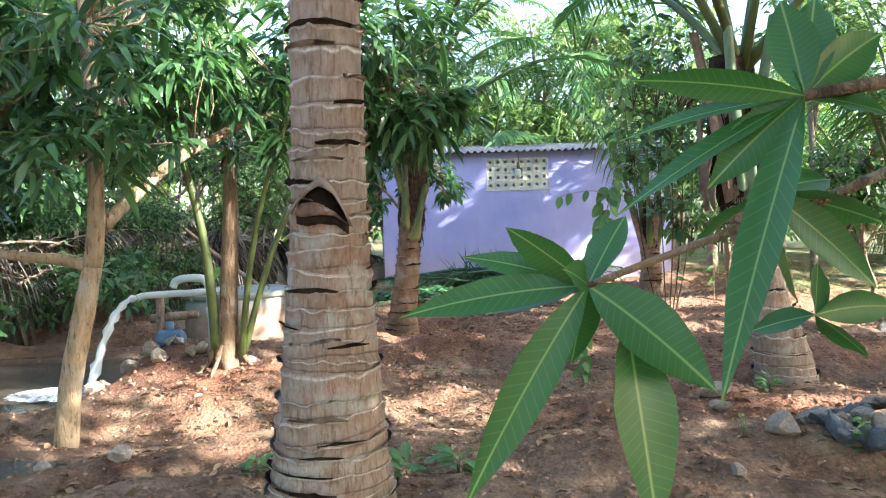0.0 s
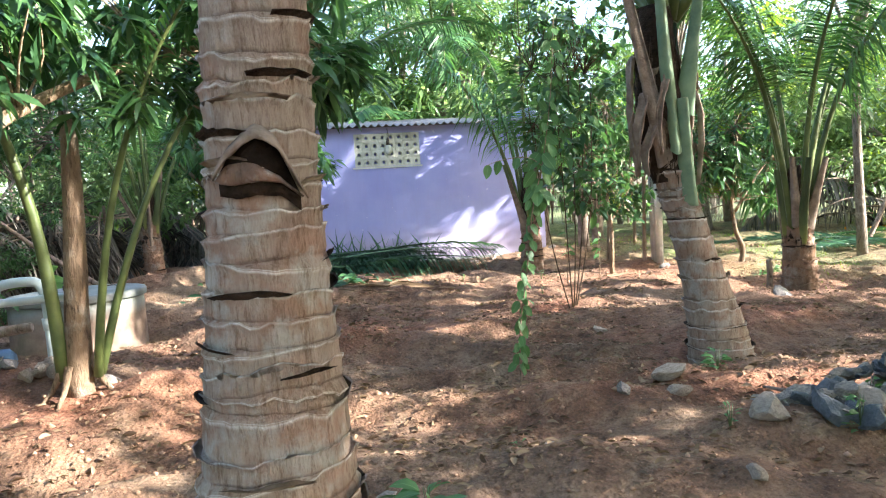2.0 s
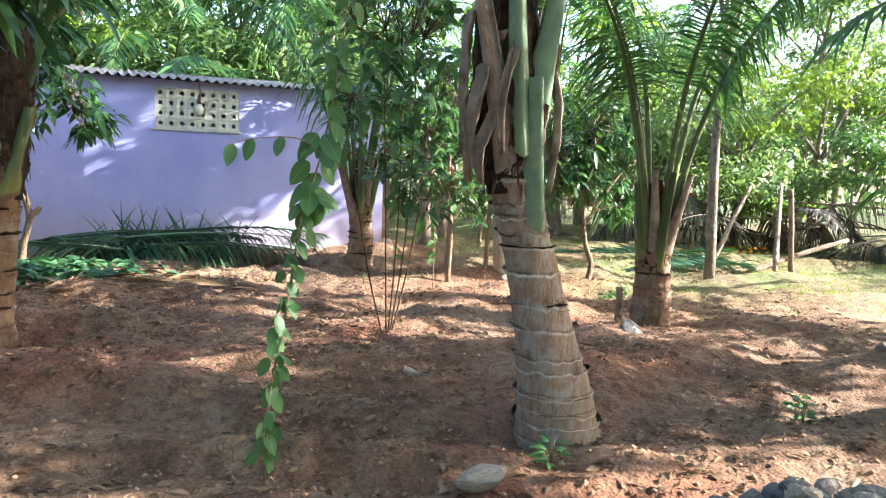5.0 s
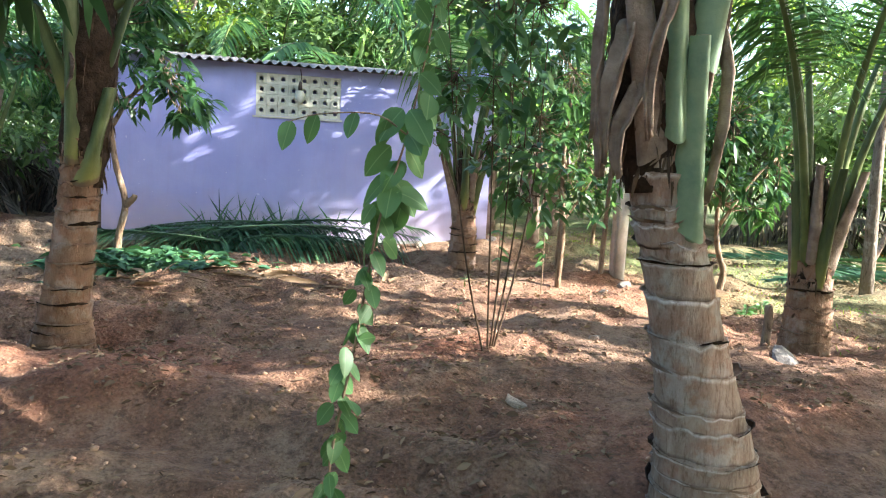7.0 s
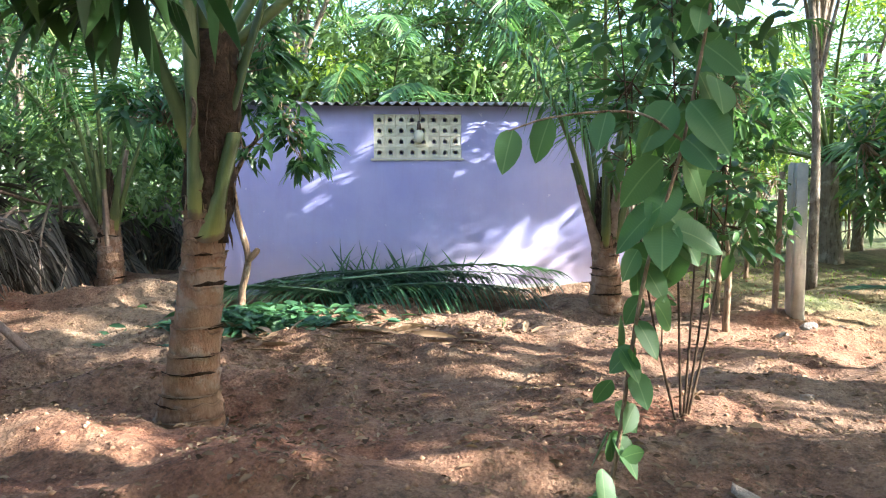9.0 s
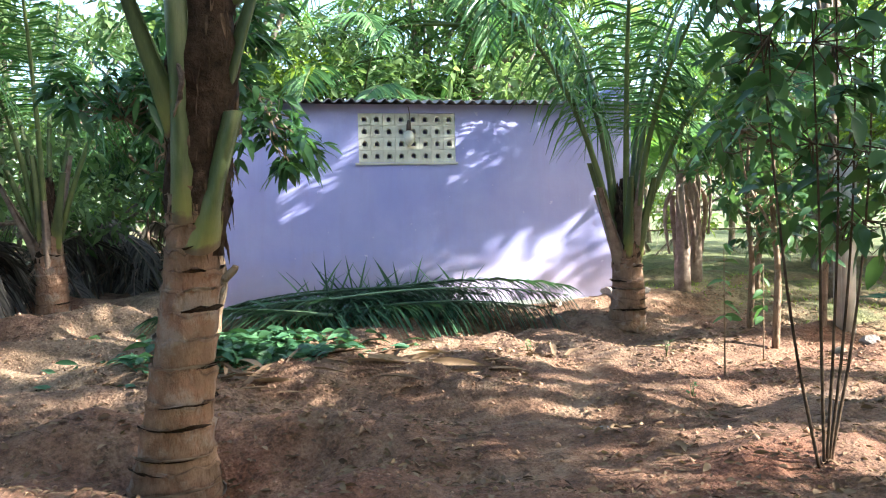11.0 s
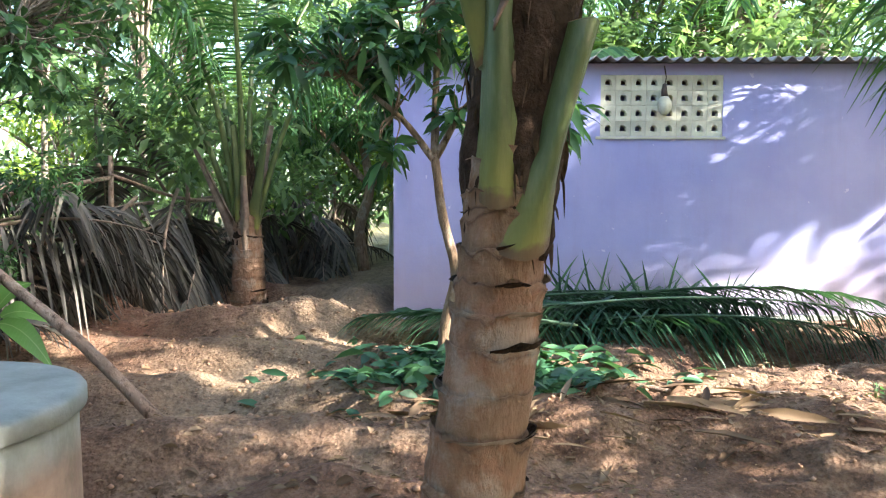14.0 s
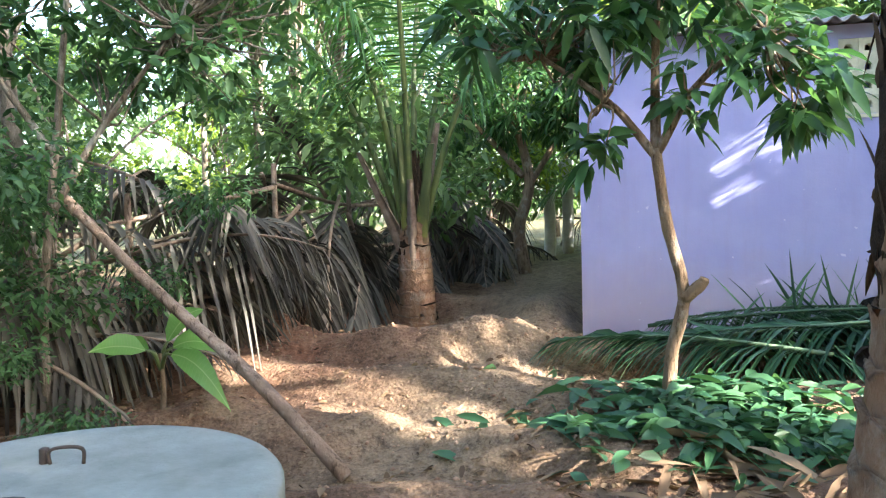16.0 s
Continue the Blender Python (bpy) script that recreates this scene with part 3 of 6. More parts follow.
def shed():
    e = thing("shed", 1.8, 17.2, 0, "lilac-painted masonry shed with corrugated cement roof", "shed", kind="")

    def put(name, mat, lab, *bxs, bevel=0.012):
        bm = bmesh.new()
        for b in bxs:
            box(bm, b[0] - 1.8, b[1] - 1.8, b[2] - 17.2, b[3] - 17.2, b[4], b[5], bevel)
        return part(name, bm, mat, e, lab)
    t = 0.2
    xs, zs = (WX0, GX0, GX1, WX1), (WZ0, GZ0, GZ1, WZ1)
    bm = bmesh.new()
    g = [[[bm.verts.new((x - 1.8, y - 17.2, z)) for z in zs] for x in xs] for y in (WY, WY + t)]
    for i in range(3):
        for j in range(3):
            if (i, j) != (1, 1):
                for q in g:
                    bm.faces.new((q[i][j], q[i + 1][j], q[i + 1][j + 1], q[i][j + 1]))
        for a, b in (((i, 0), (i + 1, 0)), ((i, 3), (i + 1, 3)), ((0, i), (0, i + 1)), ((3, i), (3, i + 1))):
            bm.faces.new((g[0][a[0]][a[1]], g[0][b[0]][b[1]], g[1][b[0]][b[1]], g[1][a[0]][a[1]]))
    for a, b in (((1, 1), (2, 1)), ((1, 2), (2, 2)), ((1, 1), (1, 2)), ((2, 1), (2, 2))):
        bm.faces.new((g[0][a[0]][a[1]], g[0][b[0]][b[1]], g[1][b[0]][b[1]], g[1][a[0]][a[1]]))
    part("wall", bm, M["wall"], e, "lilac wall with flaking stained foot")
    put("wall", M["wall"], "", (WX0, WX0 + t, WY + t, WY1 - t, WZ0, WZ1 + 0.3), bevel=0)
    put("wall", M["wall"], "", (WX1 - t, WX1, WY + t, WY1 - t, WZ0, WZ1 + 0.3), bevel=0)
    put("wall", M["wall"], "", (WX0, WX1, WY1 - t, WY1, WZ0, WZ1 + 0.5), bevel=0)
    put("plinth", M["concrete"], "rough stone footing", (WX0 + 0.9, WX1 + 0.15, WY - 0.14, WY - 0.004, -0.1, 0.235), bevel=0.03)
    # pierced vent of cast blocks, each with a keyhole-like opening
    cols, rows_ = 8, 4
    bw, bh = (GX1 - GX0) / cols, (GZ1 - GZ0) / rows_
    bm = bmesh.new()
    o, th = 0.5 * bw - 0.0012, 0.05
    n = 16
    ring_o, ring_i = [], []
    for k in range(n):
        a = 2 * math.pi * k / n
        c, s = math.cos(a), math.sin(a)
        f = 1 / max(abs(c), abs(s))
        ring_o.append((o * c * f, (bh * 0.5 - 0.0012) * s * f))
        ri = 0.031 if s > -0.3 else 0.031 / max(abs(c), abs(s)) * 0.95
        ring_i.append((ri * c, ri * s))
    lay = []
    for yy, push in ((-0.012, 0), (th, 0)):
        lay.append(([bm.verts.new((p[0], yy, p[1])) for p in ring_o], [bm.verts.new((p[0] * 0.92, yy + (0.012 if yy < 0 else 0), p[1] * 0.92)) for p in ring_i]))
    mid = [bm.verts.new((p[0] * 1.2, -0.012, p[1] * 1.2)) for p in ring_i]
    for k in range(n):
        q = (k + 1) % n
        bm.faces.new((lay[0][0][k], lay[0][0][q], mid[q], mid[k]))
        bm.faces.new((mid[k], mid[q], lay[0][1][q], lay[0][1][k]))
        bm.faces.new((lay[0][1][k], lay[0][1][q], lay[1][1][q], lay[1][1][k]))
        bm.faces.new((lay[1][1][k], lay[1][1][q], lay[1][0][q], lay[1][0][k]))
        bm.faces.new((lay[1][0][k], lay[1][0][q], lay[0][0][q], lay[0][0][k]))
    first = part("vent_block", bm, M["cream"], e, "cream cement block with a pierced hole")
    for r in range(rows_):
        for c in range(cols):
            ob = first if (r, c) == (0, 0) else new("vent_block", first.data)
            ob.parent = e
            ob.location = (GX0 + (c + 0.5) * bw - 1.8, WY - 17.2 + 0.02, GZ0 + (r + 0.5) * bh)
    # ledge under the vent
    put("vent_sill", M["cream"], "", (GX0 - 0.05, GX1 + 0.03, WY - 0.02, WY - 0.003, GZ0 - 0.035, GZ0 - 0.004), bevel=0.005)
    # corrugated sheets
    pitch, amp, sw = 0.146, 0.026, 1.05
    x = WX0 - 0.28
    rng = np.random.default_rng(5)
    while x < WX1 + 0.2:
        m = 57
        xs = np.linspace(x, min(x + sw + 0.08, WX1 + 0.35), m)
        y0 = WY - 0.20 + rng.normal(0, 0.012)
        V = []
        for yy in (y0, y0 + 0.02, 16.0, 17.2, WY1 + 0.35):
            zz = WZ1 + 0.035 + (yy - WY) * 0.13 + amp * np.cos(xs * 2 * np.pi / pitch) + (0.008 if int((x + 9) / sw) % 2 else 0)
            V.append(np.stack([xs - 1.8, np.full(m, yy - 17.2), zz], 1))
        V = np.concatenate(V)
        i, j = np.meshgrid(np.arange(m - 1), np.arange(4), indexing="xy")
        a = (j * m + i).ravel()
        ob = mesh_ob("roof_sheet", V, np.stack([a, a + 1, a + m + 1, a + m], 1), M["asbestos"], e)
        so = ob.modifiers.new("thick", "SOLIDIFY")
        so.thickness = 0.009
        x += sw
    for yy in (WY + 0.25, 17.2, WY1 - 0.3):
        V, F = tube([(WX0 - 0.2 - 1.8, yy - 17.2, WZ1 - 0.045 + (yy - WY) * 0.13), (WX1 + 0.2 - 1.8, yy - 17.2, WZ1 - 0.045 + (yy - WY) * 0.13)], [0.04, 0.04], 8)
        mesh_ob("purlin", V, clean_quads(F), M["wood"], e)
    return e


shed()


def vent_lamp():
    e = thing("wall_lamp", 1.64, WY - 0.05, 2.48, "old bulkhead lamp with frosted cream glass on vent", "lamp")
    bm = bmesh.new()
    bmesh.ops.create_uvsphere(bm, u_segments=16, v_segments=10, radius=1, matrix=Matrix.Diagonal((0.075, 0.06, 0.105, 1)))
    part("glass", bm, M["cream"], e, "frosted cream glass", True)
    V, F = tube([(0, 0.0, 0.09), (0, 0.02, 0.17), (0, 0.01, 0.23)], [0.035, 0.03, 0.018], 10)
    mesh_ob("holder", V, clean_quads(F), M["iron"], e)
    V, F = tube([(0, 0.02, 0.2), (0.02, 0.02, 0.30), (0.0, 0.03, 0.42)], [0.006] * 3, 6)
    mesh_ob("cable", V, clean_quads(F), M["iron"], e)


vent_lamp()

# ---- palms ----


def palm_trunk(parent, path, prof, rings, mat, seed, jag=0.02):
    """Ringed trunk: path of (x, y, z) relative to the base, prof of (z, radius)."""
    rng = np.random.default_rng(seed)
    nt, per = 44, 7
    zr = np.sort(np.concatenate([[0, 1], (np.arange(1, rings) + rng.normal(0, 0.16, rings - 1)) / rings]))
    zs, ph, rid = [], [], []
    for k in range(rings):
        for q in range(per):
            f = q / (per - 1)
            zs.append(zr[k] + (zr[k + 1] - zr[k]) * f * 0.998)
            ph.append(f)
            rid.append(k)
    zs = np.array(zs)
    C = spline(path, 200)
    ci = np.clip(zs * 199, 0, 198.999)
    c = C[ci.astype(int)] + (C[ci.astype(int) + 1] - C[ci.astype(int)]) * (ci - ci.astype(int))[:, None]
    rad = np.interp(c[:, 2], [p[0] for p in prof], [p[1] for p in prof])
    th = np.arange(nt) * 2 * np.pi / nt
    V, A = [], []
    tiltA, tiltP = rng.normal(0, 0.018, rings + 1), rng.random(rings + 1) * 6.28
    for k in range(len(zs)):
        f = ph[k]
        lip = 0.010 * max(0, (f - 0.55) / 0.45) ** 2 - 0.006 * max(0, 1 - f / 0.12)
        n1 = vn(np.cos(th) * 2.3 + 50 + rid[k] * 3.1, np.sin(th) * 2.3 + zs[k] * 18, seed)
        n2 = vn(np.cos(th) * 7 + 50 + rid[k] * 7.7, np.sin(th) * 7 + zs[k] * 30, seed + 1)
        r = rad[k] + lip * (0.3 + 1.6 * n2) + 0.010 * (n1 - 0.5) + 0.006 * (n2 - 0.5)
        edge = 1 if 0.5 < f else (0.4 if f < 0.3 else 0.7)
        dz = tiltA[rid[k]] * np.cos(th - tiltP[rid[k]]) + jag * edge * (vn(np.cos(th) * 4 + 9 + rid[k] * 5.3, np.sin(th) * 4, seed + 2) - 0.5)
        V.append(np.stack([c[k, 0] + r * np.cos(th), c[k, 1] + r * np.sin(th), np.full(nt, c[k, 2]) + dz], 1))
        A.append(np.full(nt, f))
    n = len(zs)
    V = np.concatenate(V)
    i, j = np.meshgrid(np.arange(n - 1), np.arange(nt), indexing="ij")
    a, b = (i * nt + j).ravel(), (i * nt + (j + 1) % nt).ravel()
    ob = mesh_ob("trunk", V, np.stack([a, b, b + nt, a + nt], 1), mat, parent, attrs={"phase": np.concatenate(A)})
    # torn scar flaps along some ring edges
    for k in range(2, rings - 1):
        for _ in range(int(rng.integers(1, 4))):
            i = k * per
            ang, wd = rng.random() * 6.28, 0.6 + 1.7 * rng.random()
            aa = np.linspace(ang - wd / 2, ang + wd / 2, 7)
            rr = rad[i] + 0.010
            hgt_ = (0.010 + 0.022 * rng.random()) * np.sin(np.linspace(0.25, 2.9, 7)) * (0.7 + 0.6 * rng.random(7))
            lo = np.stack([c[i, 0] + (rr - 0.012) * np.cos(aa), c[i, 1] + (rr - 0.012) * np.sin(aa), np.full(7, c[i, 2] - 0.01)], 1)
            hi = np.stack([c[i, 0] + (rr + 0.019) * np.cos(aa), c[i, 1] + (rr + 0.019) * np.sin(aa), c[i, 2] + hgt_], 1)
            hi2 = hi + np.array([0, 0, -0.004]) - 0.006 * np.stack([np.cos(aa), np.sin(aa), 0 * aa], 1)
            W = np.concatenate([lo, hi, hi2])
            F = [(q, q + 1, q + 8, q + 7) for q in range(6)] + [(q + 7, q + 8, q + 15, q + 14) for q in range(6)]
            mesh_ob("scar_flap", W, F, M["fibre" if rng.random() < 0.55 else "sheath"], parent)
    return ob


def frond(parent, base, az, el, length, bend, n=60, wid=0.028, leaf=0.55, mat="palm_leaf", stalk=0.25, r0=0.03, hang=0.5, seed=0, twist=0.0, name="frond", smat="petiole"):
    """A feather leaf: an arching midrib that carries two rows of leaflets."""
    rng = np.random.default_rng(seed)
    m = 16
    s = np.linspace(0, 1, m)
    e = radians(el) - radians(bend) * s ** 1.6
    azs = radians(az) + twist * s
    step = length / (m - 1)
    d = np.stack([np.cos(azs) * np.cos(e), np.sin(azs) * np.cos(e), np.sin(e)], 1)
    pts = np.array(base, float) + np.concatenate([[[0, 0, 0]], np.cumsum(d[:-1] * step, axis=0)])
    rad = r0 * (1 - s) ** 0.8 + 0.004
    V, F = tube(pts, rad, 8)
    rib = mesh_ob(name, V, clean_quads(F), M[smat], parent)
    u = stalk + (1 - stalk) * (np.arange(n) + 0.5) / n
    P = np.stack([np.interp(u, s, pts[:, k]) for k in range(3)], 1)
    T = np.stack([np.interp(u, s, d[:, k]) for k in range(3)], 1)
    S = np.cross(T, np.array([0, 0, 1.0]))
    S /= np.linalg.norm(S, axis=1)[:, None] + 1e-6
    U = np.cross(S, T)
    f = (u - stalk) / (1 - stalk)
    LL = leaf * (0.55 + 0.45 * np.sin(np.clip(f * 1.15 + 0.25, 0, 1) * np.pi)) * (1 - 0.35 * f ** 3)
    Ps, Ds, Ls, Us = [], [], [], []
    for sg in (-1, 1):
        Ps.append(P + rng.normal(0, 0.004, P.shape))
        Ds.append(S * sg * 0.85 + T * (0.45 + 0.5 * f[:, None]) + U * (0.22 + rng.normal(0, 0.10, (n, 1))) - np.array([0, 0, 1.0]) * hang * 0.35 + rng.normal(0, 0.05, (n, 3)))
        Ls.append(LL * (0.85 + 0.3 * rng.random(n)))
        Us.append(U * 0.8 + T * 0.6 + rng.normal(0, 0.15, (n, 3)))
    lf = leaf_ob("foliage", np.concatenate(Ps), np.concatenate(Ds), np.concatenate(Ls), wid, M[mat], rib, shape=STRAP, droop=hang, fold=0.35, up=np.concatenate(Us), seed=seed)
    tagged(lf, kind="stuff")
    return rib


def petiole_base(parent, base, az, el, length, w0, w1, mat="petiole", seed=0, cut=True, lean=0.0, clasp=False):
    """A clasping leaf base: broad and channelled below, narrow above, cut off at the top."""
    m, k = 14, 9
    s = np.linspace(0, 1, m)
    a, e = radians(az), radians(el)
    out = np.array([math.cos(a), math.sin(a), 0])
    side = np.array([-math.sin(a), math.cos(a), 0])
    C = np.array(base, float) + np.outer(s * length * math.cos(e), out) + np.outer(s * length * math.sin(e), [0, 0, 1.0]) + np.outer(0.25 * length * 0.12 * s ** 2, out) + np.outer(lean * s, side)
    w = w1 + (w0 - w1) * ((1 - np.clip(s * (1.9 if clasp else 1.0), 0, 1)) ** 1.7 if clasp else (1 - s) ** 1.7)
    t = np.linspace(-1, 1, k)
    V = []
    for i in range(m):
        cup = 0.55 * w[i] * t ** 2
        for layer in (0, 1):
            th = (0.035 * (1 - 0.5 * s[i]) * (1 - 0.75 * t ** 2) + 0.006) * layer
            V.append(C[i] + np.outer(t * w[i] / 2, side) - np.outer(cup, out) + np.outer(th, out) + np.outer(0.09 * t ** 2 * (1 - s[i]) ** 2, [0, 0, 1.0]))
    V = np.concatenate(V)
    F = []
    for i in range(m - 1):
        for layer in (0, 1):
            for j in range(k - 1):
                p = i * 2 * k + layer * k + j
                q = (p, p + 1, p + 1 + 2 * k, p + 2 * k)
                F.append(q if layer else q[::-1])
        for j in (0, k - 1):
            p = i * 2 * k + j
            F.append((p, p + k, p + 3 * k, p + 2 * k))
    ob = mesh_ob("leaf_base", V, F, M["leaf_foot" if mat == "petiole" else mat], parent, attrs={"along": np.repeat(s * length, 2 * k)})
    if cut:
        p = (m - 1) * 2 * k
        cv = [V[p + j] for j in range(k)] + [V[p + k + j] for j in range(k)]
        mesh_ob("cut_end", np.array(cv) + np.array([0, 0, 0.002]), [(j, j + 1, j + 1 + k, j + k) for j in range(k - 1)], M["cutwood"], ob, smooth=False)
    return ob


def dry_flap(parent, base, az, length, width, seed, drop=1.0):
    """A curling dead leaf sheath that hangs from the crown."""
    rng = np.random.default_rng(seed)
    m, k = 12, 5
    s = np.linspace(0, 1, m)
    a = radians(az)
    out, side = np.array([math.cos(a), math.sin(a), 0]), np.array([-math.sin(a), math.cos(a), 0])
    r = 0.16 * np.sin(s * 2.2) * length
    z = 0.25 * length * np.sin(s * 2.0) * (1 - s) - drop * length * s ** 1.5
    V = []
    for i in range(m):
        w = width * (0.6 + 0.6 * math.sin(s[i] * 2.6)) * (1 - 0.5 * s[i])
        for t in np.linspace(-1, 1, k):
            cu = 0.4 * w * t * t
            V.append(np.array(base) + out * (r[i] + cu + rng.normal(0, 0.006)) + side * (t * w / 2 + 0.04 * math.sin(s[i] * 5 + seed)) + np.array([0, 0, z[i] + rng.normal(0, 0.01)]))
    F = [(i * k + j, i * k + j + 1, (i + 1) * k + j + 1, (i + 1) * k + j) for i in range(m - 1) for j in range(k - 1)]
    ob = mesh_ob("dry_sheath", np.array(V), F, M["sheath"], parent)
    so = ob.modifiers.new("thick", "SOLIDIFY")
    so.thickness = 0.012
    return ob


def fibre_core(parent, path, radii, seed):
    V, F = tube(spline(path, 14), np.interp(np.linspace(0, 1, 14), np.linspace(0, 1, len(radii)), radii), 16, 0.12, seed)
    ob = mesh_ob("fibre_core", V, clean_quads(F), M["fibre"], parent)
    # frayed net of fibres that wraps the core
    rng = np.random.default_rng(seed + 7)
    n = 260
    C = spline(path, 60)
    i = rng.integers(2, 52, n)
    a = rng.random(n) * 6.28
    rr = np.interp(i / 59, np.linspace(0, 1, len(radii)), radii)
    P = C[i] + np.stack([rr * np.cos(a), rr * np.sin(a), 0 * a], 1)
    D = np.stack([0.06 * np.cos(a) + rng.normal(0, 0.12, n), 0.06 * np.sin(a) + rng.normal(0, 0.12, n), rng.choice((-1.0, 1.0), n)], 1)
    tagged(leaf_ob("frayed_fibre", P, D, rng.uniform(0.05, 0.16, n), rng.uniform(0.008, 0.03, n), M["fibre_pale"], ob, shape=STRAP, droop=0.1, fold=0.5, seed=seed), kind="stuff")
    return ob


def crown(parent, at, count, length, els, bend, seed, n=55, leaf=0.55, stalk=0.25, r0=0.03, hang=0.5, az0=0.0, mat="palm_leaf", wid=0.03):
    rng = np.random.default_rng(seed)
    for k in range(count):
        az = az0 + k * 137.5 + rng.normal(0, 8)
        el = els[0] + (els[1] - els[0]) * (k + 0.5) / count + rng.normal(0, 4)
        frond(parent, (at[0] + 0.05 * math.cos(radians(az)), at[1] + 0.05 * math.sin(radians(az)), at[2]), az, el, length * (0.85 + 0.3 * rng.random()), bend * (0.8 + 0.4 * rng.random()), n, wid, leaf, mat, stalk, r0, hang, seed * 31 + k, rng.normal(0, 0.15))

# ---- the palms beside the path ----


def palm_by_path():
    """Tall palm with a torn, hollow scar."""
    e = thing("coconut_palm", -0.585, 3.45, gz(-0.585, 3.45) - 0.05, "tall coconut palm with pale ringed trunk and torn scar", "palm tree")
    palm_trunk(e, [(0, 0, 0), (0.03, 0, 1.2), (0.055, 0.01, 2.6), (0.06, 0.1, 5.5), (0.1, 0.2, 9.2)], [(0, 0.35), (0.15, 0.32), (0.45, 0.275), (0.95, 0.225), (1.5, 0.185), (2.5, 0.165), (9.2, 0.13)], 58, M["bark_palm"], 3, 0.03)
    # dark sheet painted as a hollow's shade, with a peeled, pointed flap above it
    ts = np.linspace(-1, 1, 25)
    rag = 0.010 * (vn(ts * 9 + 40, ts * 0 + 2.5, 5) - 0.5)
    upper = np.interp(ts, (-1, -0.75, -0.5, -0.25, 0.0, 0.2, 0.45, 0.7, 1.0), (0.005, 0.05, 0.08, 0.11, 0.125, 0.118, 0.09, 0.02, -0.06)) + rag
    lower = np.interp(ts, (-1, -0.6, 0.0, 0.5, 1.0), (-0.01, -0.022, -0.012, -0.02, -0.065))

    def scar(name, mat, rows, lab=""):
        V = []
        for z, r in rows:
            a = -np.pi / 2 - 0.03 + ts * 0.66
            V.append(np.stack([0.038 + r * np.cos(a), r * np.sin(a), 1.60 + z], 1))
        n = len(ts)
        F = [(i * n + j, i * n + j + 1, (i + 1) * n + j + 1, (i + 1) * n + j) for i in range(len(rows) - 1) for j in range(n - 1)]
        ob = mesh_ob(name, np.concatenate(V), F, M[mat], e)
        tagged(ob, lab)
        so = ob.modifiers.new("thick", "SOLIDIFY")
        so.thickness = 0.006
    one = np.ones_like(ts)
    scar("hollow", "cavity_shade", [(lower, 0.201 * one), (upper, 0.199 * one)], "dark sheet on the trunk painted as the shade of a hollow")
    tongue = lower + (upper - lower) * np.interp(ts, (-1, -0.5, 0.1, 0.6, 1), (0.9, 0.62, 0.28, 0.12, 0.1))
    scar("torn_wood", "bark_palm", [(lower - 0.004, 0.216 * one), (lower + (tongue - lower) * 0.5, 0.211 * one), (tongue, 0.203 * one)], "pale torn wood below the hollow")
    scar("peeled_flap", "sheath", [(upper - 0.012, 0.228 * one + 0.012 * (ts > 0.1)), (upper + 0.012, 0.222 * one), (upper + 0.035, 0.192 * one)], "curled bark edge over the hollow")
    scar("worn_band", "fibre", [(lower - 0.045 + rag, 0.197 * one), (lower - 0.005, 0.200 * one)])
    crown(e, (0.1, 0.2, 9.2), 16, 3.8, (75, -20), 85, 21, 60, 0.8)
    return e


def palm_mid():
    """Young palm in front of the shed, with cut green leaf bases."""
    x, y = -0.63, 9.98
    e = thing("coconut_palm", x, y, gz(x, y) - 0.06, "young coconut palm with ringed trunk and green leaf bases", "palm tree")
    palm_trunk(e, [(0, 0, 0), (0.04, 0, 0.5), (0.14, 0, 1.3), (0.19, 0, 1.9)], [(0, 0.28), (0.25, 0.25), (0.4, 0.215), (0.75, 0.18), (1.35, 0.158), (1.9, 0.15)], 16, M["bark_palm_brown"], 8, 0.06)
    fibre_core(e, [(0.18, 0.02, 1.55), (0.21, 0.03, 1.95), (0.25, 0.04, 2.6), (0.27, 0.04, 3.1)], [0.15, 0.185, 0.20, 0.16], 4)
    petiole_base(e, (0.22, -0.15, 1.55), -80, 88, 0.80, 0.33, 0.11, seed=1, lean=0.21, clasp=True)
    petiole_base(e, (0.14, -0.135, 1.72), -100, 89, 1.6, 0.24, 0.125, cut=False, lean=0.0, clasp=True)
    petiole_base(e, (0.30, -0.05, 2.15), -60, 86, 1.2, 0.14, 0.055, cut=False, lean=0.34)
    petiole_base(e, (0.10, -0.08, 2.2), 205, 74, 1.2, 0.13, 0.06, cut=False)
    petiole_base(e, (0.17, 0.12, 1.6), 100, 78, 1.5, 0.24, 0.06, cut=False)
    for k, (az, ln, w, z) in enumerate(((-108, 0.30, 0.04, 2.62), (75, 0.5, 0.10, 2.2))):
        dry_flap(e, (0.05 + 0.15 + 0.15 * math.cos(radians(az)), 0.15 * math.sin(radians(az)), z), az, ln, w, 30 + k)
    crown(e, (0.05 + 0.2, 0.05, 2.9), 9, 3.2, (82, 40), 70, 22, 60, 0.7, stalk=0.3, r0=0.045, az0=-20)
    return e


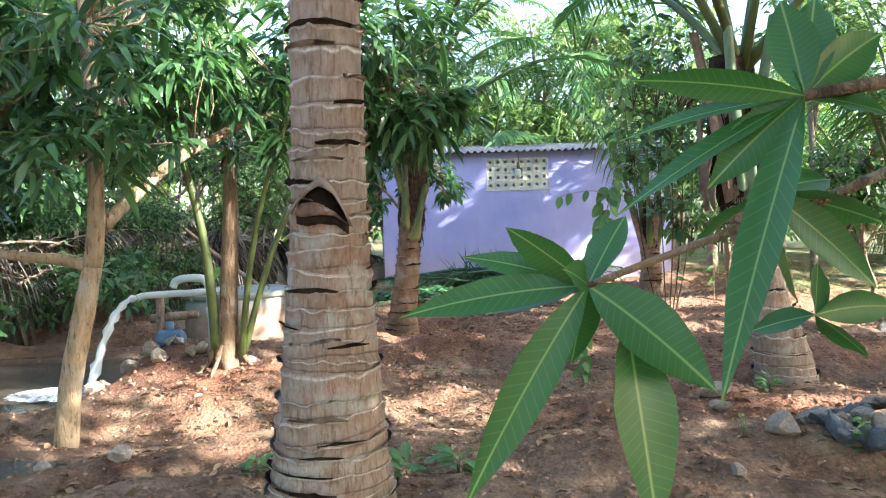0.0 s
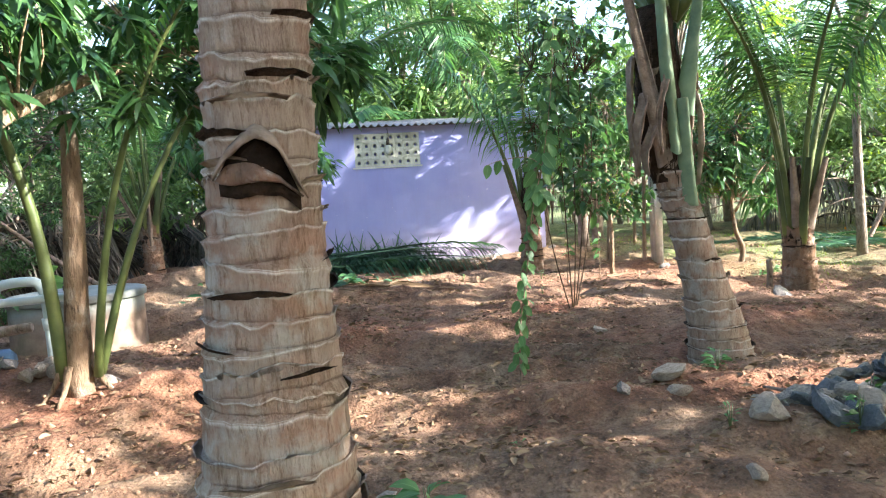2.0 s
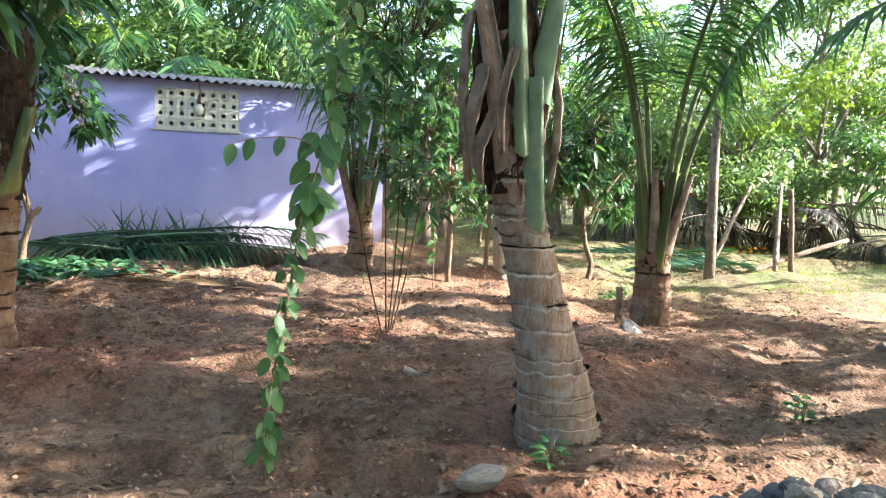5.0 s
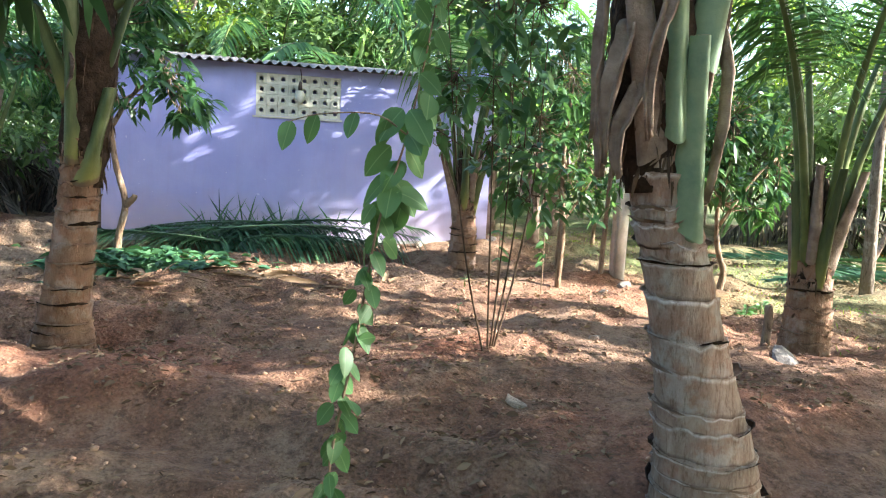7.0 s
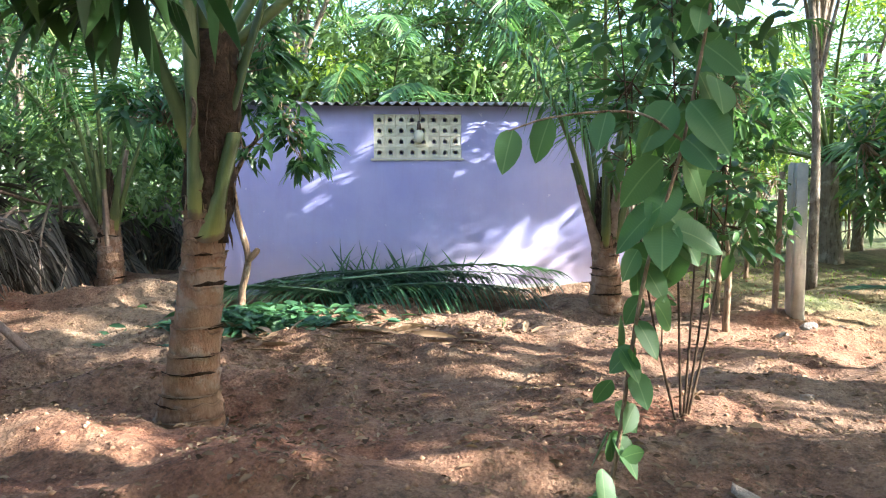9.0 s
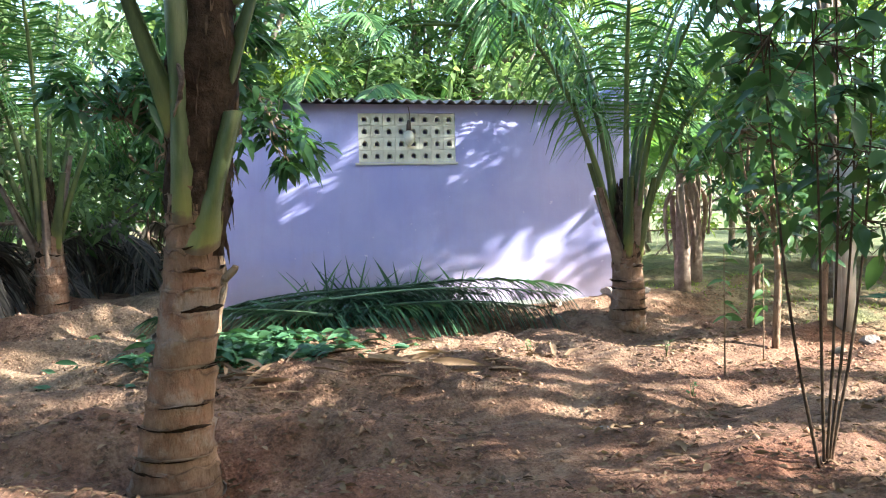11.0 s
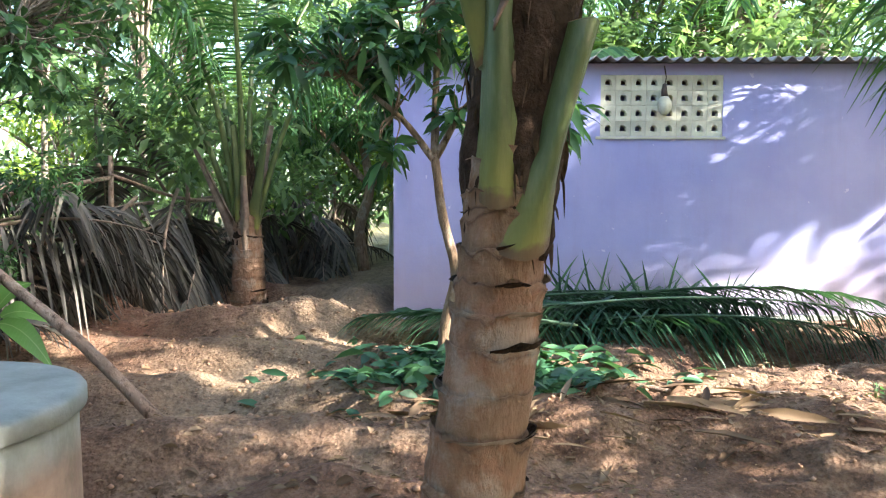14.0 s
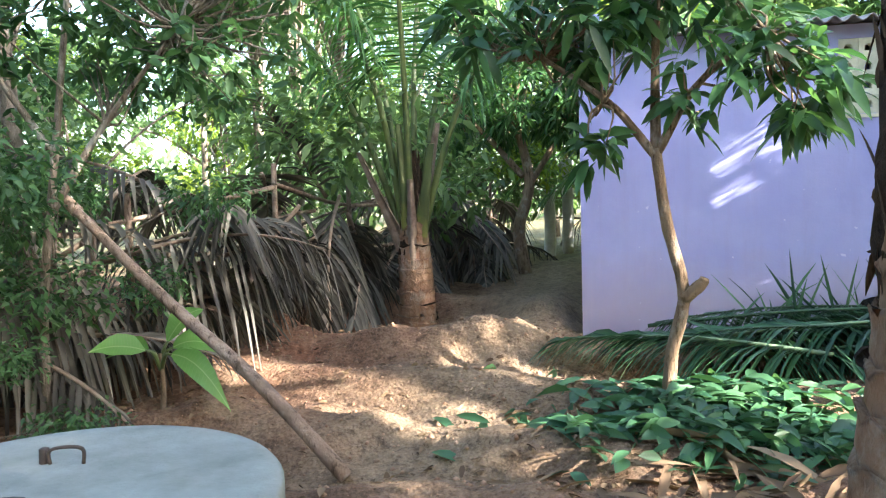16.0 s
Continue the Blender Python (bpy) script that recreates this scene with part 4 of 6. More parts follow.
def palm_front():
    """Leaning palm with hanging dead sheaths and a pale green cut stalk."""
    x, y = 3.05, 6.33
    e = thing("coconut_palm", x, y, gz(x, y) - 0.06, "leaning coconut palm with grey rings and hanging dead sheaths", "palm tree")
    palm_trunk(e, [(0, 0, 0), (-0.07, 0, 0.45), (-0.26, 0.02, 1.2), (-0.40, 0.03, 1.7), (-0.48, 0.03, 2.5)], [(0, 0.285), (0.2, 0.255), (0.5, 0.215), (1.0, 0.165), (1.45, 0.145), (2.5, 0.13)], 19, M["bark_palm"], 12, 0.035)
    fibre_core(e, [(-0.40, 0.04, 1.6), (-0.46, 0.05, 2.1), (-0.48, 0.06, 3.0)], [0.14, 0.19, 0.15], 6)
    petiole_base(e, (-0.30, -0.13, 1.38), -76, 88, 0.86, 0.19, 0.085, "stalk_pale", seed=3, lean=-0.10)
    petiole_base(e, (-0.43, -0.13, 1.8), -105, 86, 1.4, 0.16, 0.08, "stalk_pale", cut=False, lean=-0.12)
    petiole_base(e, (-0.52, -0.06, 1.7), -165, 78, 1.5, 0.15, 0.08, "sheath", cut=False)
    petiole_base(e, (-0.28, 0.12, 1.7), 60, 78, 1.7, 0.22, 0.07, "petiole", cut=False)
    petiole_base(e, (-0.30, -0.12, 2.1), -70, 86, 1.2, 0.16, 0.07, "stalk_pale", cut=False, lean=0.1)
    for k, (az, ln, w, z) in enumerate(((-160, 0.6, 0.12, 2.30), (-115, 0.6, 0.07, 2.42), (-25, 0.8, 0.12, 2.35), (-8, 0.6, 0.12, 2.55), (175, 0.5, 0.12, 2.15), (-178, 0.8, 0.10, 2.6), (12, 0.7, 0.09, 2.4), (-145, 0.4, 0.10, 2.05))):
        dry_flap(e, (-0.46 + 0.15 * math.cos(radians(az)), 0.03 + 0.14 * math.sin(radians(az)), z), az, ln, w, 50 + k)
    crown(e, (-0.36, 0.06, 2.9), 8, 3.2, (84, 45), 65, 23, 60, 0.7, stalk=0.3, r0=0.045)
    return e


def palm_small(x, y, seed, h, lab, fronds, az0=0.0, tr=0.21, stalk=0.33, upright=80):
    """Short-trunked palm whose fronds rise from near the ground."""
    e = thing("coconut_palm", x, y, gz(x, y) - 0.06, lab, "palm tree")
    palm_trunk(e, [(0, 0, 0), (0.02, 0, h * 0.5), (0.0, 0, h)], [(0, tr * 1.15), (0.25, tr * 1.05), (h, tr * 0.8)], max(5, int(h * 9)), M["bark_palm_brown"], seed, 0.10)
    fibre_core(e, [(0, 0, h * 0.8), (0.0, 0, h + 0.35), (0, 0, h + 0.8)], [tr * 0.8, tr * 0.7, 0.06], seed)
    rng = np.random.default_rng(seed)
    for k in range(7):
        az = az0 + k * 137.5 + 30
        petiole_base(e, (tr * 0.7 * math.cos(radians(az)), tr * 0.7 * math.sin(radians(az)), h * (0.72 + 0.05 * k)), az, upright + rng.normal(0, 6), 0.5 + 0.4 * rng.random() + 0.02 * (upright - 70), 0.18, 0.07, "petiole" if k % 2 else "sheath", cut=k % 3 == 0)
    for k, (az, el, ln, bd) in enumerate(fronds):
        frond(e, (tr * 0.5 * math.cos(radians(az)), tr * 0.5 * math.sin(radians(az)), h * 0.9), az, el, ln, bd, 66, 0.034, 0.8, "palm_leaf", stalk, 0.04, 0.75, seed * 17 + k, rng.normal(0, 0.12))
    return e


palm_by_path()
palm_mid()
palm_front()
palm_small(3.87, 13.35, 41, 0.95, "bushy coconut palm with arching fronds beside shed wall", az0=175, upright=80, tr=0.19, fronds=((184, 77, 4.9, 75), (150, 86, 4.4, 55), (-4, 72, 4.4, 75), (45, 80, 4.6, 60), (-50, 84, 4.4, 60), (95, 80, 4.4, 60), (-110, 88, 4.4, 50), (20, 84, 4.6, 60)))
palm_small(-3.02, 15.75, 42, 1.5, "young coconut palm standing in a dug pit", az0=-110, stalk=0.40, upright=82, tr=0.2, fronds=((178, 73, 4.0, 55), (90, 87, 4.2, 35), (-85, 86, 4.4, 38), (5, 76, 4.0, 55), (140, 81, 4.2, 45), (55, 82, 4.0, 45), (-150, 84, 4.2, 50)))
palm_small(5.85, 8.85, 43, 0.95, "young coconut palm with sunlit dry leaf bases", az0=90, stalk=0.45, upright=84, fronds=((180, 86, 4.2, 50), (90, 88, 4.3, 45), (0, 84, 4.2, 55), (-90, 87, 4.2, 50), (200, 80, 4.0, 60), (20, 77, 3.8, 60), (130, 86, 4.4, 45), (-40, 82, 4.2, 60)))


def palm_grey():
    x, y = 5.9, 5.45
    e = thing("coconut_palm", x, y, gz(x, y) - 0.06, "stout coconut palm with smooth grey ringed trunk", "palm tree")
    palm_trunk(e, [(0, 0, 0), (0, 0, 2), (0.05, 0, 4.0), (0.1, 0, 5.8)], [(0, 0.36), (0.3, 0.31), (1, 0.24), (2, 0.21), (6, 0.15)], 40, M["bark_palm"], 15, 0.03)
    crown(e, (0.1, 0, 5.8), 13, 3.6, (75, -20), 85, 25, 50, 0.75)


palm_grey()


# ---- broad-leaved trees ----
def limbs(specs):
    """Joined tubes: each spec is (points, r0, r1)."""
    out = []
    for k, (pts, r0, r1) in enumerate(specs):
        n = max(6, 4 * len(pts))
        out.append(tube(spline(pts, n), np.linspace(r0, r1, n), 12, 0.07, k))
    V, F = joined(out)
    return V, clean_quads(F)


def twigs_to(C, roots, rng, r=0.006):
    """Thin twigs from the nearest root point to each tip."""
    out = []
    R = np.array(roots, float)
    for c in C:
        b = R[np.argmin(((R - c) ** 2).sum(1))]
        m = (b + c) / 2 + rng.normal(0, 0.06, 3) + np.array([0, 0, -0.04])
        out.append(tube(spline([b, m, c], 6), np.linspace(r * 2, r * 0.6, 6), 5))
    V, F = joined(out)
    return V, clean_quads(F)


def rosette_tree(name, x, y, lab, specs, roots, blobs, n_ros, per, leaf, mat, bark, seed, twig_share=0.4, droop=0.5, wid=0.26, shape=LANCE, tilt=-0.05, cat="tree", twig=0.006):
    e = thing(name, x, y, gz(x, y) - 0.05, lab, cat)
    rng = np.random.default_rng(seed)
    V, F = limbs(specs)
    mesh_ob("trunk", V, F, M[bark], e)
    C, out = crown_points(rng, blobs, n_ros)
    k = int(n_ros * twig_share)
    if k:
        V, F = twigs_to(C[:k], roots, rng, twig)
        tagged(mesh_ob("branchwork", V, F, M[bark], e), kind="stuff")
    P, D = rosettes(C, rng, per, 0.035, out, tilt)
    L = leaf * (0.65 + 0.6 * rng.random(len(P)))
    tagged(leaf_ob("crown", P, D, L, L * wid, M[mat], e, shape=shape, droop=droop, seed=seed), kind="stuff")
    return e


# leaning mango beside the water
rosette_tree("mango_tree", -2.88, 5.3, "leaning mango tree with pale trunk and dark crown",
             [([(0, 0, 0), (0.08, 0, 0.6), (0.2, 0, 1.1), (0.27, 0, 1.4)], 0.085, 0.07), ([(0.27, 0, 1.38), (0.1, 0, 1.45), (-0.3, 0.0, 1.5), (-0.9, 0.05, 1.62), (-1.5, 0.1, 1.9), (-2.0, 0.1, 2.4)], 0.055, 0.015),
              ([(0.27, 0, 1.4), (0.31, 0, 1.7), (0.33, 0.0, 2.3), (0.3, 0, 3.4)], 0.07, 0.045), ([(0.31, 0, 1.65), (0.5, 0.3, 1.95), (0.82, 0.7, 2.33), (1.5, 1.3, 2.75), (2.3, 1.7, 2.95), (3.1, 1.8, 2.9)], 0.055, 0.02)],
             [(0.3, 0, 3.2), (0.82, 0.7, 2.33), (1.5, 1.3, 2.9), (2.3, 1.8, 3.3), (-0.9, 0, 1.7), (0.33, 0, 2.3), (-0.3, 0, 2.6)],
             [(0.1, -0.4, 2.25, 0.85, 0.3, 0.42), (-0.9, -0.3, 2.05, 0.6, 0.3, 0.35), (0.0, 0.4, 3.2, 1.5, 1.4, 0.75), (-0.9, 0.2, 2.4, 0.9, 0.7, 0.6), (0.0, 0.1, 2.35, 0.9, 0.4, 0.35), (0.9, 0.9, 3.1, 0.9, 0.8, 0.6), (1.4, 1.4, 2.6, 0.55, 0.6, 0.4), (2.3, 1.75, 2.75, 0.75, 0.6, 0.5), (2.0, 1.6, 3.4, 1.1, 0.9, 0.6), (-1.8, 0.0, 2.6, 1.0, 0.9, 0.8), (2.6, 1.75, 2.74, 0.85, 0.55, 0.32), (2.8, 1.75, 2.70, 0.6, 0.5, 0.32), (2.2, 1.9, 2.74, 0.6, 0.5, 0.32)],
             560, 11, 0.22, "mango", "bark_pale", 61)
# small mango in front of the shed's corner
rosette_tree("mango_tree", -0.70, 13.12, "slender young mango tree with drooping dark leaves",
             [([(0, 0, 0), (0.02, 0, 0.35), (0.1, 0, 0.75), (0.0, 0, 1.2), (-0.07, 0, 1.7)], 0.046, 0.034), ([(0.1, 0, 0.72), (0.2, -0.05, 0.82), (0.22, -0.06, 0.86)], 0.045, 0.03),
              ([(-0.07, 0, 1.65), (-0.35, 0, 2.0), (-0.8, 0.1, 2.35)], 0.03, 0.015), ([(-0.07, 0, 1.65), (0.2, 0, 2.1), (0.6, 0, 2.4)], 0.03, 0.015), ([(-0.07, 0, 1.65), (-0.05, 0.1, 2.5), (0.0, 0.1, 3.0)], 0.035, 0.015)],
             [(-0.8, 0.1, 2.35), (0.6, 0, 2.4), (0, 0.1, 3.0), (-0.07, 0, 1.7), (0.2, 0, 2.1), (-0.4, 0, 2.0)],
             [(-0.65, 0.1, 2.4, 0.55, 0.5, 0.3), (0.55, 0.0, 2.15, 0.55, 0.45, 0.35), (0.0, 0.1, 2.65, 0.75, 0.6, 0.4), (0.85, 0.0, 2.0, 0.35, 0.3, 0.25), (-0.42, 0, 1.7, 0.22, 0.2, 0.12), (-1.1, 0.1, 2.65, 0.5, 0.4, 0.3), (0.2, 0.1, 3.3, 0.7, 0.6, 0.35)],
             150, 10, 0.21, "mango", "bark", 62, 0.8, 0.42, 0.31)
# slim tree by the fence
rosette_tree("young_tree", -4.75, 12.35, "slim young tree with small dark leaves beside fence",
             [([(0, 0, 0), (0.05, 0, 0.9), (0.2, 0, 1.8), (0.35, 0.1, 3.2)], 0.034, 0.018), ([(0.12, 0, 1.4), (0.5, 0.1, 2.0), (1.0, 0.2, 2.6)], 0.028, 0.012), ([(0.2, 0, 1.8), (-0.3, 0, 2.5), (-0.6, 0, 3)], 0.025, 0.012)],
             [(1.0, 0.2, 2.6), (-0.6, 0, 3), (0.35, 0.1, 3.2), (0.5, 0.1, 2)],
             [(0.2, 0.3, 3.1, 1.2, 1.1, 0.8), (1.0, 0.3, 2.6, 0.8, 0.7, 0.6), (-0.7, 0, 2.5, 0.8, 0.7, 0.6), (1.3, 0.9, 3.2, 0.7, 0.7, 0.6)], 420, 9, 0.11, "broad", "bark_far", 63, 0.5, 0.2, 0.42, OVAL)
# lean tree at the track's far end
rosette_tree("mango_tree", -2.2, 20.6, "dark-leaved mango tree beside the frond fence",
             [([(0, 0, 0), (-0.1, 0, 0.8), (0.1, 0, 1.6), (-0.1, 0, 2.6)], 0.12, 0.07), ([(0.0, 0, 1.4), (0.5, 0, 2.2), (0.9, 0, 2.9)], 0.06, 0.03), ([(0, 0, 1.7), (-0.6, 0, 2.4), (-1.2, 0, 3)], 0.06, 0.03)],
             [(0.9, 0, 2.9), (-1.2, 0, 3), (-0.1, 0, 2.6)], [(0, 0, 3.2, 1.7, 1.3, 0.9), (1.0, 0, 2.7, 0.8, 0.8, 0.5), (-1.1, 0, 2.8, 1.0, 0.8, 0.6)], 330, 10, 0.22, "mango", "bark", 64, 0.3)
# shrub with many thin stems
rosette_tree("shrub", 2.78, 8.86, "multi-stemmed leafy shrub with thin bare stems",
             [([(0.02 * k, 0.01 * k, 0), (0.10 * k + 0.02, 0.03 * k, 0.7), (0.16 * k + 0.03, 0.05 * k, 1.5), (0.20 * k, 0.05 * k, 2.8)], 0.009, 0.004) for k in (-2.6, -0.6, 0.4, 1.2, 2.0)],
             [(0.16 * k, 0.05 * k, z) for k in (-2.6, -0.6, 0.4, 1.2, 2.0) for z in (1.3, 1.7, 2.2, 2.8)],
             [(0.0, 0, 2.7, 0.75, 0.6, 0.7), (-0.3, 0, 2.0, 0.5, 0.5, 0.35), (0.25, 0.1, 1.45, 0.45, 0.4, 0.4), (0.1, 0.1, 3.4, 0.9, 0.8, 0.6)], 200, 5, 0.125, "broad", "fibre_pale", 65, 0.9, 0.4, 0.55, OVAL, twig=0.0025)
# slim fruit trees near the white post
for k, (x, y, s) in enumerate(((5.2, 12.95, 66), (4.75, 11.9, 67), (6.9, 15.2, 68))):
    rosette_tree("young_tree", x, y, "thin young fruit tree with glossy dark leaves",
                 [([(0, 0, 0), (0.03, 0, 0.8), (-0.03, 0, 1.6), (0.05, 0, 2.8)], 0.04, 0.014), ([(0.02, 0, 0.9), (0.3, 0, 1.3), (0.5, 0, 1.7)], 0.016, 0.008), ([(0.0, 0, 1.2), (-0.3, 0, 1.7), (-0.4, 0, 2.2)], 0.016, 0.008)],
                 [(0.5, 0, 1.7), (-0.4, 0, 2.2), (0, 0, 1.6), (0.05, 0, 2.8)], [(0, 0, 2.6, 0.7, 0.7, 0.9), (0.25, -0.1, 1.3, 0.5, 0.4, 0.55), (-0.2, 0, 1.9, 0.55, 0.5, 0.5)], 90, 7, 0.14, "broad", "bark", s, 0.8, 0.4, 0.5, OVAL, twig=0.003)

rosette_tree("young_tree", 7.0, 11.7, "crooked young tree with drooping dark leaves beside post",
             [([(0, 0, 0), (0.08, 0, 0.35), (-0.05, 0, 0.7), (-0.1, 0, 1.3), (0, 0, 2.4)], 0.05, 0.02), ([(-0.1, 0, 1.2), (-0.5, 0, 1.7), (-0.8, 0, 2.2)], 0.025, 0.01), ([(-0.05, 0, 1.0), (0.4, 0, 1.6), (0.8, 0, 2.0)], 0.025, 0.01)],
             [(-0.8, 0, 2.2), (0.8, 0, 2.0), (0, 0, 2.4), (-0.1, 0, 1.3)], [(0, 0, 2.3, 0.9, 0.8, 0.7), (-0.5, 0, 1.8, 0.6, 0.5, 0.5), (0.6, 0, 1.5, 0.6, 0.5, 0.5)], 190, 9, 0.17, "mango", "bark", 69, 0.6, 0.5, 0.32)


def hanging_sapling():
    x, y = 1.17, 6.1
    e = thing("sapling", x, y, gz(x, y) - 0.02, "thin climbing sapling with round pale green leaves", "sapling")
    rng = np.random.default_rng(71)
    path = spline([(0, 0, 0), (0.02, 0, 0.45), (0.10, 0, 0.9), (0.17, 0.0, 1.35), (0.27, 0, 1.7), (0.36, 0, 2.2), (0.42, 0, 2.8)], 40)
    side = spline([(0.27, 0, 1.68), (0.15, 0, 1.75), (-0.05, 0, 1.74), (-0.18, 0, 1.70)], 14)
    V, F = joined([tube(path, np.linspace(0.007, 0.003, 40), 6), tube(side, np.linspace(0.004, 0.002, 14), 5)])
    mesh_ob("stem", V, clean_quads(F), M["bark"], e)
    P, D, L = [], [], []
    for k in range(84):
        f = 0.08 + 0.92 * (k / 84) ** 1.15
        p = path[int(f * 39)]
        a = k * 2.4 + rng.normal(0, 0.4)
        P.append(p + rng.normal(0, 0.025, 3) * (1, 1, 0.4))
        D.append((math.cos(a) * 0.7, math.sin(a) * 0.7, -0.65 + rng.normal(0, 0.3)))
        L.append(0.068 + 0.036 * rng.random() + 0.035 * (0.55 < f < 0.75))
    for k in range(4):
        P.append(side[3 * k + 3])
        D.append((-0.3, 0.2 * (-1) ** k, -0.8))
        L.append(0.09)
    up = np.array([0, -1.0, 0.35]) + rng.normal(0, 0.35, (len(P), 3))
    for k in range(len(P)):
        leaf_ob("leaf", [P[k]], [D[k]], L[k], L[k] * 0.7, M["pale_leaf"], e, shape=BROAD, droop=0.25, fold=0.18, up=up[k:k + 1], seed=k)


hanging_sapling()


def near_mango_branch():
    """The mango beside the start of the walk: a bough with long veined leaves reaches into view."""
    e = thing("mango_tree", 1.9, 0.2, gz(1.9, 0.2) - 0.05, "mango tree with long glossy veined leaves on low bough", "tree")
    o = np.array([1.9, 0.2, 0.0])
    V, F = limbs([([(0, 0, 0), (0.05, 0, 0.9), (0.0, 0.0, 1.8), (0.1, -0.2, 3.4)], 0.10, 0.06), ([(0, 0, 1.3), (-0.5, 0.35, 1.62), (-1.1, 0.50, 1.70), (-1.516, 0.553, 1.656)], 0.03, 0.006),
                  ([(-1.2, 0.51, 1.695), (-1.42, 0.59, 1.57), (-1.6, 0.64, 1.50), (-1.724, 0.67, 1.452)], 0.007, 0.004), ([(0, 0, 1.8), (-0.3, 0.2, 2.5), (-0.8, 0.2, 3)], 0.04, 0.015)])
    mesh_ob("trunk", V, F, M["bark"], e)
    A, B = np.array([0.176, 0.87, 1.452]) - o, np.array([0.384, 0.753, 1.656]) - o
    P, D, L, W = [], [], [], []

    def put(c, lst):
        for dx, dz, dy, w in lst:
            P.append(c)
            D.append((dx, dy, dz))
            L.append(math.sqrt(dx * dx + dz * dz + dy * dy))
            W.append(w)
    put(A, [(-0.234, -0.005, 0.03, 0.045), (-0.152, 0.058, 0.05, 0.034), (-0.10, 0.088, 0.0, 0.046), (-0.122, -0.028, 0.06, 0.036), (-0.160, -0.212, -0.04, 0.056), (0.138, -0.098, -0.05, 0.074), (-0.016, -0.092, 0.04, 0.05), (-0.038, 0.034, -0.05, 0.04),
            (0.069, 0.10, 0.08, 0.045), (0.03, 0.05, 0.06, 0.035), (0.018, 0.024, 0.05, 0.03)])
    put(A + np.array([0.046, 0, -0.045]), [(0.022, -0.225, -0.04, 0.086)])
    put(B, [(-0.173, 0.044, 0.03, 0.036), (-0.18, -0.006, 0.06, 0.022), (-0.089, -0.075, 0.04, 0.05), (-0.104, -0.275, -0.03, 0.05), (-0.185, -0.093, 0.06, 0.032), (-0.015, 0.125, 0.02, 0.05), (0.033, 0.13, 0.04, 0.048), (0.09, -0.012, 0.0, 0.05), (0.083, 0.036, 0.05, 0.05), (0.10, 0.09, 0.03, 0.05)])
    put(B + np.array([-0.02, 0.04, -0.10]), [(0.15, -0.02, 0.04, 0.05), (0.12, -0.09, 0.0, 0.045), (-0.02, -0.15, 0.04, 0.05), (0.07, -0.12, 0.08, 0.045), (0.10, 0.03, 0.06, 0.05), (-0.06, -0.05, 0.08, 0.04)])
    put(B + np.array([0.04, 0.06, -0.24]), [(0.12, 0.02, 0.04, 0.04), (0.08, -0.05, 0.03, 0.035), (-0.05, -0.02, 0.06, 0.03), (0.03, 0.07, 0.05, 0.035)])
    up = np.array([0.0, -1.0, 0.55]) + np.random.default_rng(3).normal(0, 0.55, (len(P), 3))
    for k in range(len(P)):
        leaf_ob("leaf", [P[k]], [D[k]], L[k], W[k], M["mango_near"], e, shape=LANCE_FINE, droop=0.12, fold=0.3, up=up[k:k + 1], seed=k, wave=0.03)
    rng = np.random.default_rng(72)
    C, out = crown_points(rng, [(0.3, -0.6, 3.2, 1.6, 1.3, 1.0), (-0.3, -0.8, 2.6, 1.0, 0.8, 0.6)], 260)
    Pn, Dn = rosettes(C, rng, 12, 0.04, out, 0)
    Ln = 0.2 * (0.7 + 0.6 * rng.random(len(Pn)))
    leaf_ob("crown", Pn, Dn, Ln, Ln * 0.26, M["mango"], e, droop=0.5, seed=9)


near_mango_branch()

# ---- water outlet ----


